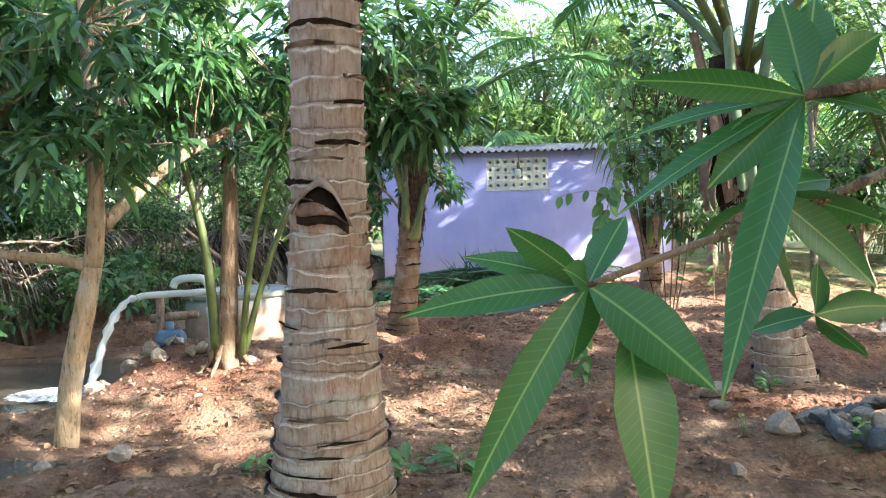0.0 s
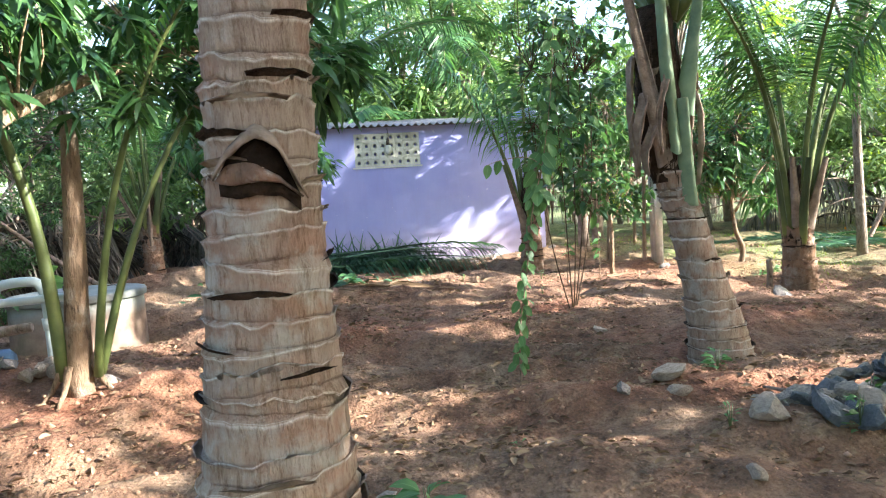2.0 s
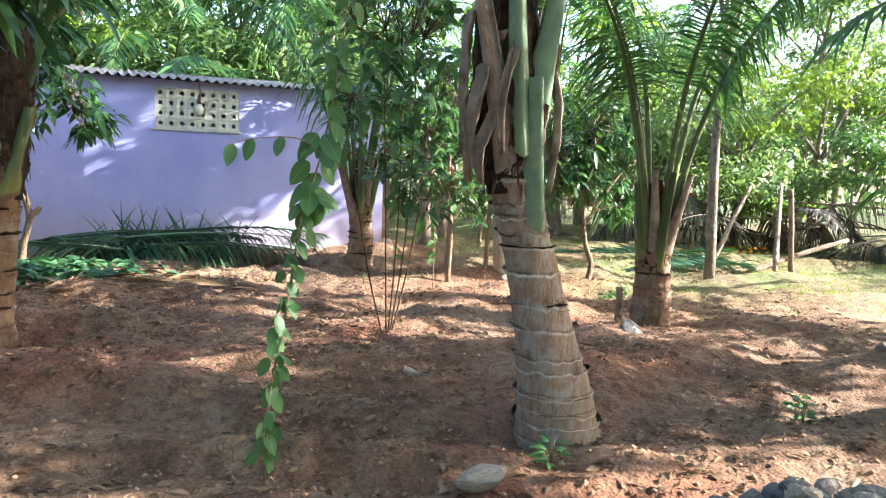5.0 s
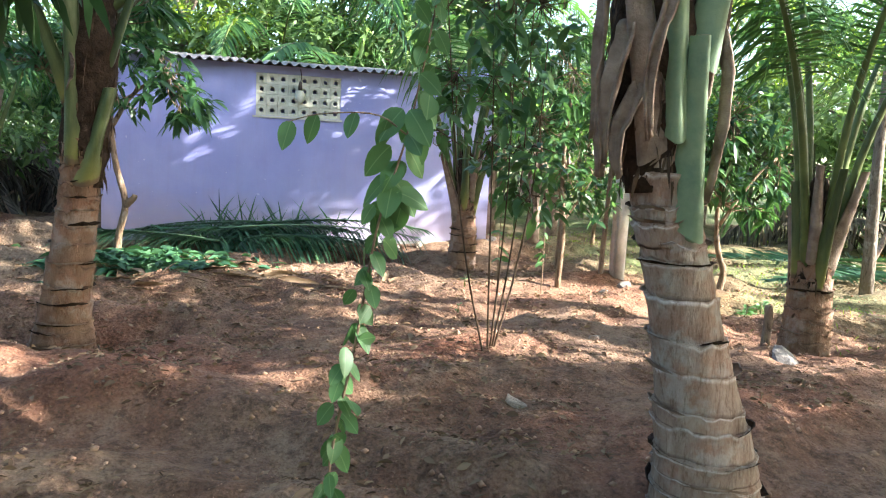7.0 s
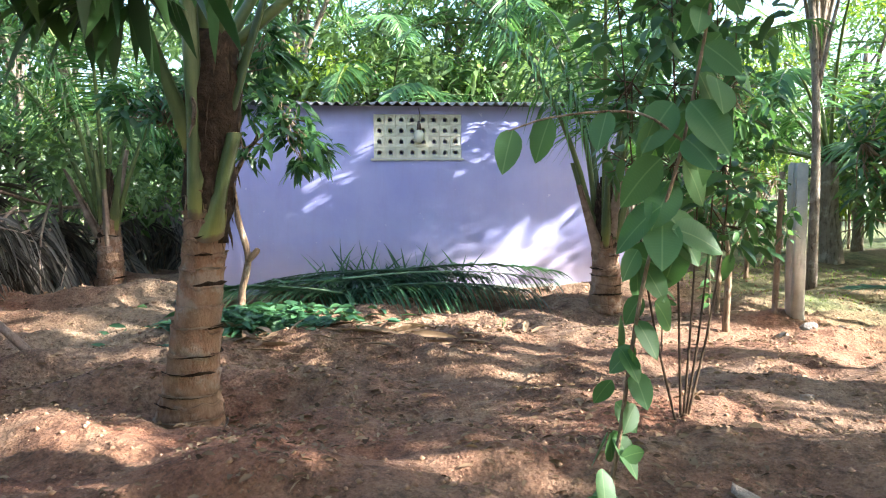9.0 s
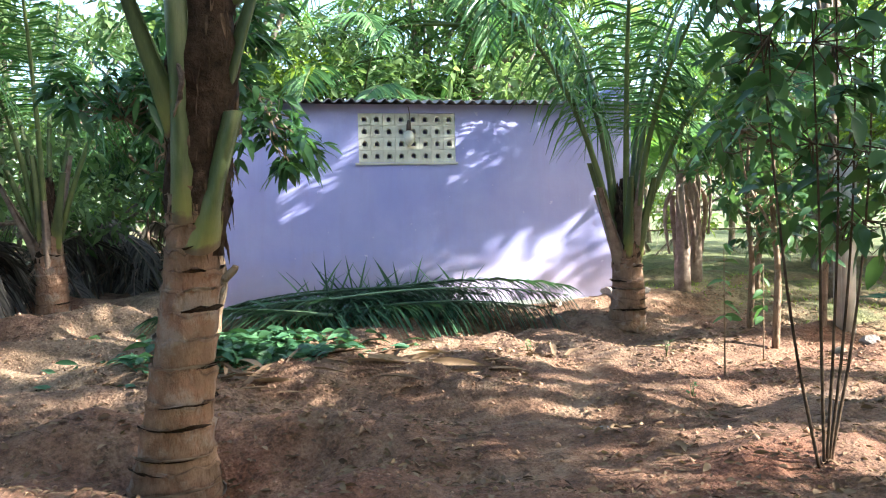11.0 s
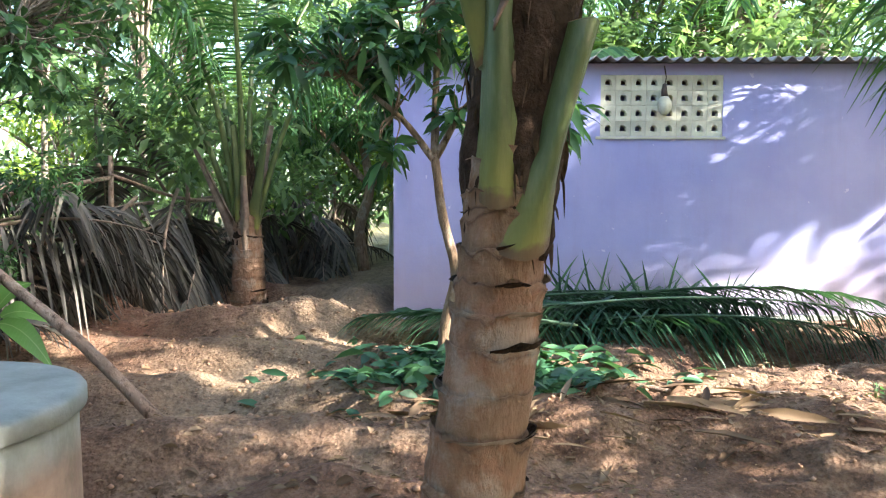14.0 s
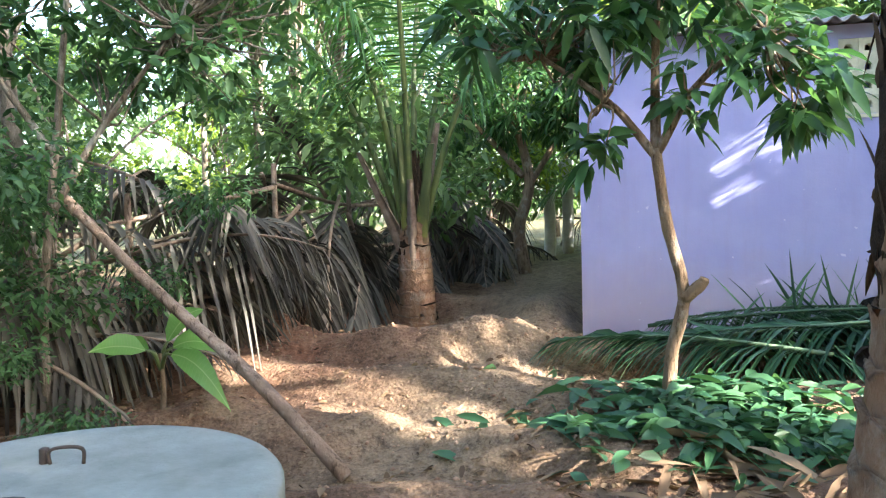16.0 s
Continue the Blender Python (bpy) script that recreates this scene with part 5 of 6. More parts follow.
def water_outlet():
    e = thing("water_outlet", -3.1, 7.5, gz(-3.1, 7.5), "grey plastic irrigation pipe pouring water into pool", "pipe")
    z = 0.85 - gz(-3.1, 7.5)
    V, F = tube(spline([(-0.0, -0.33, z - 0.02), (0.1, -0.3, z + 0.0), (0.5, -0.28, z + 0.01), (0.95, -0.25, z + 0.015)], 16), [0.034] * 16, 12)
    mesh_ob("outlet_pipe", V, clean_quads(F), M["pvc"], e)
    V, F = tube(spline([(0.28, -0.1, z + 0.06), (0.33, -0.1, z + 0.13), (0.5, -0.1, z + 0.15), (0.62, -0.1, z + 0.12), (0.66, -0.1, z - 0.05), (0.67, -0.1, z - 0.45), (0.67, -0.1, z - 0.95)], 26), [0.04] * 26, 12)
    mesh_ob("bent_pipe", V, clean_quads(F), M["pvc"], e)
    V, F = tube([(0.66, -0.1, z - 0.16), (0.67, -0.1, z - 0.26)], [0.05, 0.05], 12)
    mesh_ob("coupling", V, clean_quads(F), M["pvc"], e)
    m = 22
    s = np.linspace(0, 1, m)
    pts = np.stack([0.0 - 0.42 * s ** 0.75, -0.34 - 0.2 * s, (z - 0.02) - (z + 0.06 + gz(-3.1, 7.5)) * s ** 1.6], 1)
    V, F = tube(pts, 0.024 + 0.020 * s + 0.008 * np.sin(s * 40), 14, 0.45, 5)
    mesh_ob("water_jet", V, clean_quads(F), M["fall"], e, )
    rng = np.random.default_rng(4)
    bm = bmesh.new()
    bmesh.ops.create_grid(bm, x_segments=24, y_segments=18, size=1, matrix=Matrix.Translation((-0.62, -0.62, -0.02)) @ Matrix.Diagonal((0.62, 0.42, 1, 1)))
    for v in list(bm.verts):
        q = ((v.co.x + 0.62) / 0.62) ** 2 + ((v.co.y + 0.62) / 0.42) ** 2
        v.co.z += (0.05 * (rng.random()) * max(0, 1 - q)) - gz(-3.1, 7.5) - 0.06 + 0.02
    bmesh.ops.delete(bm, geom=[v for v in bm.verts if ((v.co.x + 0.62) / 0.62) ** 2 + ((v.co.y + 0.62) / 0.42) ** 2 > 0.75 + 0.3 * rng.random()], context="VERTS")
    part("foam", bm, M["foam"], e, "white churned foam", True)
    V, F = joined([tube([(0.1, 0, 0.0), (0.1, 0, z - 0.05)], [0.05, 0.045], 8, 0.1, 2), tube([(-0.02, 0.05, z - 0.28), (0.5, 0.0, z - 0.24)], [0.05, 0.04], 8, 0.1, 3)])
    mesh_ob("prop", V, clean_quads(F), M["wood"], e)


water_outlet()
e = thing("pump", -2.75, 7.1, gz(-2.75, 7.1) - 0.10, "small blue iron pump half buried in soil", "pump")
V, F = joined([tube([(-0.14, 0, 0.16), (-0.10, 0, 0.16), (0.1, 0, 0.16), (0.14, 0, 0.16)], [0.05, 0.10, 0.10, 0.06], 14), tube([(0, 0, 0.2), (0, 0, 0.34)], [0.04, 0.035], 10)])
mesh_ob("body", V, clean_quads(F), M["blue_paint"], e)
V, F = tube([(-0.2, 0, 0.02), (0.2, 0, 0.02)], [0.05, 0.05], 6)
mesh_ob("foot", V, clean_quads(F), M["iron"], e)


def banana_stump(x, y):
    """Clump of cut stalks beside the outlet: brown stub and green stalks."""
    e = thing("palm_seedling", x, y, gz(x, y) - 0.04, "young palm with brown cut stub and green stalks", "palm tree")
    V, F = limbs([([(0.0, 0, 0), (0.03, 0, 0.6), (0.08, 0, 1.4), (0.1, 0, 2.05)], 0.10, 0.055)])
    mesh_ob("trunk", V, F, M["bark"], e)
    for k, (az, el, ln, rr) in enumerate(((200, 88, 3.0, 0.05), (20, 74, 3.2, 0.03), (100, 80, 3.0, 0.03), (-20, 82, 3.0, 0.03))):
        frond(e, (0.03 + 0.12 * math.cos(radians(az)), 0.12 * math.sin(radians(az)), 0.15), az, el, ln + 0.6, 50, 46, 0.03, 0.55, "palm_leaf", 0.5, rr, 0.5, 300 + k)
    for k in range(7):
        az = k * 51
        V, F = limbs([([(0.1 * math.cos(az), 0.1 * math.sin(az), 0.25), (0.17 * math.cos(az), 0.17 * math.sin(az), 0.1), (0.28 * math.cos(az), 0.28 * math.sin(az), -0.02)], 0.03, 0.012)])
        mesh_ob("root", V, F, M["bark"], e)


banana_stump(-2.02, 6.55)

# ---- post, tank, stick ----
e = thing("stone_post", 5.68, 12.05, gz(5.68, 12.05) - 0.1, "weathered whitewashed stone fence post", "post")
bm = box(bmesh.new(), -0.09, 0.09, -0.07, 0.07, 0, 1.85, 0.02)
bmesh.ops.subdivide_edges(bm, edges=bm.edges[:], cuts=3)
rng = random.Random(3)
for v in bm.verts:
    v.co += Vector((rng.uniform(-1, 1), rng.uniform(-1, 1), rng.uniform(-1, 1))) * 0.009
part("shaft", bm, M["post"], e, "", True)
V, F = limbs([([(-0.22, 0.05, 0), (-0.2, 0.03, 1.0), (-0.19, 0.0, 1.75)], 0.035, 0.028)])
mesh_ob("prop_stake", V, F, M["wood"], e)


def tank():
    x, y = -2.95, 10.2
    e = thing("concrete_tank", x, y, gz(x, y) + 0.01, "round concrete ring tank with flat cement lid", "tank")

    def ring(name, prof, mat):
        n = 64
        V, F = [], []
        for r, z in prof:
            for k in range(n):
                a = 2 * math.pi * k / n
                V.append((r * math.cos(a), r * math.sin(a), z))
        m = len(prof)
        for i in range(m - 1):
            for k in range(n):
                F.append((i * n + k, i * n + (k + 1) % n, (i + 1) * n + (k + 1) % n, (i + 1) * n + k))
        F.append(tuple(range((m - 1) * n, m * n)))
        ob = mesh_ob(name, np.array(V), F, mat, e)
        ob.data.polygons[len(F) - 1].use_smooth = False
        return ob
    ring("ring", [(0.74, -0.15), (0.735, 0.3), (0.73, 0.60), (0.715, 0.612), (0.6, 0.612)], M["tank"])
    lid = ring("lid", [(0.70, 0.613), (0.755, 0.622), (0.765, 0.63), (0.765, 0.690), (0.754, 0.705), (0.71, 0.708)], M["concrete"])
    for cx, cy in ((-0.13, 0.29), (0.02, -0.14), (0.42, -0.2)):
        V, F = tube(spline([(cx - 0.06, cy, 0.70), (cx - 0.055, cy, 0.76), (cx + 0.055, cy + 0.02, 0.765), (cx + 0.06, cy + 0.02, 0.70)], 14), [0.007] * 14, 6)
        mesh_ob("handle", V, clean_quads(F), M["iron"], lid, )
    V, F = tube([(-0.22, 0.30, 0.70), (-0.22, 0.30, 0.76), (-0.22, 0.30, 0.765)], [0.02, 0.018, 0.008], 10)
    mesh_ob("cap", V, clean_quads(F), M["iron"], lid)


tank()
V, F = limbs([([(0, 0, 0), (-0.55, 0.1, 0.50), (-1.25, 0.26, 1.0), (-1.98, 0.40, 1.60)], 0.045, 0.03), ([(-1.92, 0.39, 1.55), (-2.02, 0.41, 1.63), (-2.04, 0.40, 1.60)], 0.042, 0.03)])
e = mesh_ob("leaning_pole", V, F, M["wood"])
e.matrix_world = pose(-2.58, 12.07, gz(-2.58, 12.07) + 0.01)
tagged(e, "dry crooked wooden pole leaning against young tree", "pole")


def banana(x, y, h, seed, lab, count=6, L=1.0, sheath=True, bare=False):
    e = thing("banana_plant", x, y, gz(x, y) - 0.03, lab, "banana plant")
    rng = np.random.default_rng(seed)
    V, F = limbs([([(0, 0, 0), (0.01, 0, h * 0.5), (0, 0, h)], 0.035 + 0.05 * h if h > 1 else 0.022, 0.02 + 0.03 * h if h > 1 else 0.014)])
    mesh_ob("stem", V, F, M["bark"] if not sheath else M["sheath"], e)
    for k in range(count):
        az = k * 2.4 + rng.normal(0, 0.3)
        el = (0.45 if h > 1 else 0.15) + (0.75 if h > 1 else 1.1) * k / count
        if h < 1:
            az, el = ((2.95, 0.30), (-0.3, 0.15), (0.7, 1.05), (0.15, 0.55), (-2.2, 0.5))[k % 5]
        b = np.array([0, 0, h * 0.96])
        d = np.array([math.cos(az) * math.cos(el), math.sin(az) * math.cos(el), math.sin(el)])
        V, F = tube(spline([b - [0, 0, 0.1], b + d * 0.1 * L, b + d * 0.22 * L], 6), np.linspace(0.025, 0.012, 6) * (0.6 + h * 0.3), 6)
        s = mesh_ob("leaf_stalk", V, clean_quads(F), M["petiole"], e)
        leaf_ob("leaf_blade", [b + d * 0.2 * L], [d], L * (0.8 + 0.4 * rng.random()), L * (0.27 if h > 1 else 0.36), M["banana"], s, shape=LANCE_FINE, droop=0.55, fold=0.3, up=np.array([[0.1, -0.7 if h < 1 else 0.0, 0.8]]), seed=seed + k, wave=0.04)
    if sheath:
        for k in range(5):
            az = k * 75 + 20
            dry_flap(e, (0.07 * math.cos(radians(az)), 0.07 * math.sin(radians(az)), h * (0.75 + 0.04 * k)), az, h * 0.5, 0.12, seed * 3 + k)
    return e


banana(-4.15, 12.75, 0.42, 81, "small banana plant with bright broad leaves", 5, 0.52, False)
for k, (x, y, h) in enumerate(((5.9, 15.6, 1.9), (6.7, 16.6, 2.2), (5.6, 17.2, 2.1))):
    banana(x, y, h, 90 + k, "tall banana plant with ragged dry sheaths", 7, 1.7)

# ---- cut fronds beside the wall ----
for k, (x, y, az, ln, zz) in enumerate(((-0.35, 14.15, -2, 3.7, 0.40), (0.2, 14.45, 3, 3.4, 0.36), (2.6, 14.75, 180, 3.2, 0.36), (0.5, 13.75, 176, 2.0, 0.34), (-0.7, 14.6, -4, 3.2, 0.30), (2.4, 14.2, 182, 3.4, 0.24), (0.0, 13.95, -7, 3.0, 0.28))):
    z0 = gz(x, y) + zz - 0.12
    e = thing("cut_palm_frond", x, y, z0, "cut dark green palm frond lying in a heap", "palm frond", "heap of cut fronds")
    frond(e, (0, 0, 0), az, 8, ln, 20, 84, 0.036, 0.8, "cut_frond", 0.08, 0.014, 0.8 if k % 2 == 0 else 0.45, 400 + k, 0.1 * (k % 3 - 1), "midrib", "cut_rib" if k not in (0, 3) else "stalk_pale")

for k, (x, y, az) in enumerate(((9.2, 12.6, 20), (10.8, 13.2, 170), (9.8, 13.6, 5), (11.2, 12.4, 190))):
    e = thing("cut_palm_frond", x, y, gz(x, y) + 0.06, "cut blue-green palm frond lying on the field", "palm frond", "fronds on the field")
    frond(e, (0, 0, 0), az, 3, 3.2, 6, 80, 0.036, 0.7, "cut_frond", 0.1, 0.012, 0.15, 450 + k, 0, "midrib", "cut_rib")


def spikes():
    """Stiff leaflets that stand up against the wall."""
    rng = np.random.default_rng(44)
    n = 66
    c = rng.choice((0.05, 0.45, 0.8, 1.15, 1.5, 1.95), n, p=(0.1, 0.15, 0.2, 0.25, 0.2, 0.1))
    lean = rng.normal(0.12, 0.55, n)
    P = np.stack([c + rng.normal(0, 0.10, n) + 0.12 * lean, rng.uniform(14.5, 14.9, n), rng.uniform(0.28, 0.42, n)], 1)
    D = np.stack([lean, rng.uniform(0.0, 0.2, n), rng.uniform(0.5, 1.0, n)], 1)
    ob = leaf_ob("upright_leaflets", P, D, rng.uniform(0.3, 0.72, n), 0.032, M["cut_frond"], shape=STRAP, droop=0.12, fold=0.4, seed=2)
    tagged(ob, "stiff dark frond leaflets standing against the wall", "palm frond", kind="stuff")
    # heap of cut broad leaves round the small mango
    m = 1300
    P = np.stack([rng.normal(-0.42, 0.52, m), rng.normal(12.72, 0.30, m), np.zeros(m)], 1)
    P[:, 2] = hgt(P[:, 0], P[:, 1]) + 0.20 * rng.random(m) * np.exp(-((P[:, 0] + 0.42) / 0.9) ** 2 - ((P[:, 1] - 12.72) / 0.5) ** 2) + 0.02
    a = rng.random(m) * 6.28
    D = np.stack([np.cos(a), np.sin(a), rng.normal(0.15, 0.25, m)], 1)
    ob = leaf_ob("leaf_heap", P, D, rng.uniform(0.14, 0.28, m), rng.uniform(0.045, 0.09, m), M["heap"], shape=LANCE, droop=0.3, fold=0.3, seed=6)
    tagged(ob, "heap of freshly cut dark green leaves on soil", "leaf heap", kind="stuff")


spikes()

# ---- frond fence ----


def frond_fence(pts, lab, h=1.36, dens=10.0, seed=1):
    P = np.array(pts, float)
    e = thing("frond_fence", P[0, 0], P[0, 1], 0, lab, "fence")
    o = np.array([P[0, 0], P[0, 1], 0])
    rng = np.random.default_rng(seed)
    for a, b in zip(P[:-1], P[1:]):
        ln = np.linalg.norm(b - a)
        az = math.degrees(math.atan2(b[1] - a[1], b[0] - a[0]))
        for f in np.arange(0, 1, 1.6 / ln):
            q = a + (b - a) * f
            V, F = limbs([([(*(q - o[:2]), gz(*q) - 0.1), (*(q - o[:2] + rng.normal(0, 0.05, 2)), gz(*q) + h + 0.25 * rng.random())], 0.035, 0.028)])
            mesh_ob("stake", V, F, M["wood"], e)
        for hh in (h * 0.95, h * 0.55):
            V, F = limbs([([(*(a - o[:2]), gz(*a) + hh), (*((a + b) / 2 - o[:2] + rng.normal(0, 0.04, 2)), gz(*((a + b) / 2)) + hh - 0.05), (*(b - o[:2]), gz(*b) + hh + 0.04)], 0.025, 0.02)])
            mesh_ob("rail", V, F, M["wood"], e)
        for k in range(int(ln * dens)):
            q = a + (b - a) * rng.random()
            z = h * (0.2 + 0.85 * rng.random())
            side = rng.normal(0, 0.24)
            nrm = np.array([-(b - a)[1], (b - a)[0]]) / ln
            p = (*(q - o[:2] + nrm * side), gz(*q) + z)
            steep = rng.random() < 0.35
            frond(e, p, az + (180 if rng.random() < 0.5 else 0) + rng.normal(0, 28), rng.normal(-32 if steep else 6, 16), 1.1 + 1.0 * rng.random(), 25 + 35 * rng.random(), 24, 0.045, 0.45 + 0.3 * rng.random(), "dry_frond", 0.1, 0.02, 0.25 + 1.5 * rng.random(), seed * 100 + k, rng.normal(0, 0.4), "dry_frond", "sheath")
    return e


frond_fence([(-2.9, 21.5), (-3.7, 18.2), (-4.35, 15.2), (-5.2, 13.4), (-7.0, 12.0), (-9.5, 10.8)], "old fence hung with dry grey palm fronds", seed=2)
frond_fence([(-5.3, 10.4), (-6.6, 9.3), (-8.5, 8.4)], "dark heap of dry palm fronds behind the water", 1.25, 9.0, seed=4)
frond_fence([(10.6, 15.2), (13.5, 14.0), (16.5, 12.0)], "heaped brown dry fronds along a field fence", 1.1, 5.0, seed=7)
frond_fence([(-2.0, 27), (3, 29), (9, 26), (14, 20)], "distant fence of dry palm fronds", 1.3, 1.0, seed=9)
for k, (x, y, x2, y2, z2) in enumerate(((10.7, 12.9, 12.3, 13.6, 1.5), (11.0, 11.7, 12.7, 13.2, 1.6), (11.4, 11.7, 11.35, 11.8, 1.5), (10.9, 12.2, 13.2, 12.0, 0.6))):
    V, F = limbs([([(0, 0, 0), ((x2 - x) / 2, (y2 - y) / 2, z2 / 2 + 0.03), (x2 - x, y2 - y, z2)], 0.05, 0.04)])
    e = mesh_ob("stake", V, F, M["wood"])
    e.matrix_world = pose(x, y, gz(x, y))
    tagged(e, "grey weathered wooden stake leaning by fronds", "stake", "leaning stakes")

# ---- rocks ----


def rock_mesh(seed, r=1.0):
    bm = bmesh.new()
    bmesh.ops.create_icosphere(bm, subdivisions=2, radius=1)
    rng = random.Random(seed)
    cuts = [(Vector((rng.gauss(0, 1), rng.gauss(0, 1), rng.gauss(0, 1))).normalized(), rng.uniform(0.38, 0.72)) for _ in range(15)]
    for v in bm.verts:
        for d, lim in cuts:
            k = v.co.dot(d)
            if k > lim:
                v.co -= d * (k - lim)
        v.co *= 1 + 0.07 * noise.noise(v.co * 2.5 + Vector((seed, 0, 0)))
    return bm


ROCKS = []
for s in range(8):
    me = bpy.data.meshes.new("rock")
    b = rock_mesh(s + 1)
    b.to_mesh(me)
    b.free()
    ROCKS.append(me)
ROCK_MESH = {}


def rock(x, y, z, sx, sy, sz, kind, seed, lab, group="", name="rock"):
    key = (seed % 8, kind)
    if key not in ROCK_MESH:
        ROCK_MESH[key] = ROCKS[seed % 8].copy()
        ROCK_MESH[key].materials.append(M[kind])
    ob = new(name, ROCK_MESH[key])
    r = random.Random(seed)
    ob.matrix_world = pose(x, y, z, r.uniform(-25, 25), r.uniform(-25, 25), r.uniform(0, 360)) @ Matrix.Diagonal((sx, sy, sz, 1))
    tagged(ob, lab, "rock", group)
    return ob


rng = random.Random(12)
for k, (x, y, s, kind) in enumerate(((2.30, 5.0, 0.17, "rock_warm"), (2.58, 5.22, 0.13, "rock"), (2.85, 5.18, 0.24, "rock_blue"), (2.62, 4.88, 0.19, "rock_blue"), (2.78, 4.78, 0.16, "rock_blue"), (2.92, 4.9, 0.16, "rock_warm"),
                                     (3.75, 5.1, 0.27, "rock"), (3.45, 5.45, 0.17, "rock"), (3.2, 5.5, 0.14, "rock_warm"), (3.35, 5.05, 0.15, "rock"), (4.0, 5.3, 0.14, "rock_warm"))):
    x, y = x - 0.15, y - 0.45
    rock(x, y, gz(x, y) + s * 0.22, s * 1.05, s * 0.8, s * 0.62, kind, 20 + k, "large angular field stone in rubble heap", "rubble heap")
for k in range(190):
    a, r = rng.random() * 6.28, rng.random() ** 0.7
    x, y = 3.25 + 1.0 * r * math.cos(a), 4.62 + 0.5 * r * math.sin(a) - 0.18 * math.cos(a) * r
    s = rng.uniform(0.035, 0.10)
    rock(x, y, gz(x, y) + 0.22 * max(0, 1 - r * 1.1) + s * 0.3, s * 1.3, s, s * 0.75, rng.choice(("rock", "rock", "rock_warm", "rock_blue")), 60 + k, "small broken stone in rubble heap", "rubble heap")
for k, (x, y, s) in enumerate(((1.65, 5.35, 0.10), (2.15, 5.6, 0.14), (2.05, 5.35, 0.10), (5.2, 8.35, 0.16), (7.0, 6.9, 0.13), (3.9, 9.2, 0.07), (2.1, 10.1, 0.07), (2.6, 7.8, 0.09), (1.0, 5.0, 0.06), (-0.1, 4.4, 0.06), (1.6, 3.9, 0.07), (5.9, 11.6, 0.10), (5.5, 11.5, 0.12), (5.3, 11.7, 0.09), (6.1, 11.8, 0.08), (3.2, 14.9, 0.12), (3.6, 14.85, 0.10), (4.3, 14.8, 0.14), (4.8, 14.7, 0.10), (2.9, 14.95, 0.09))):
    rock(x, y, gz(x, y) + s * 0.15, s * 1.5, s, s * 0.6, "rock_warm" if k % 3 else "rock", 200 + k, "flat pale stone half sunk in soil")
for k in range(22):
    x, y = -2.75 + rng.gauss(0, 0.36), 7.05 + rng.gauss(0, 0.28)
    s = rng.uniform(0.06, 0.14)
    rock(x, y, gz(x, y) + s * 0.3, s * 1.2, s, s * 0.8, rng.choice(("rock_warm", "rock_warm", "rock")), 240 + k, "stone in the heap under the water pipe", "stones under the pipe")
for k, (x, y) in enumerate(((-2.55, 4.45), (-2.1, 4.5), (-4.2, 5.6), (-4.5, 5.35))):
    rock(x, y, gz(x, y) + 0.03, 0.12, 0.1, 0.07, "rock_warm", 280 + k, "rounded stone on damp soil")

# ---- litter on the ground ----


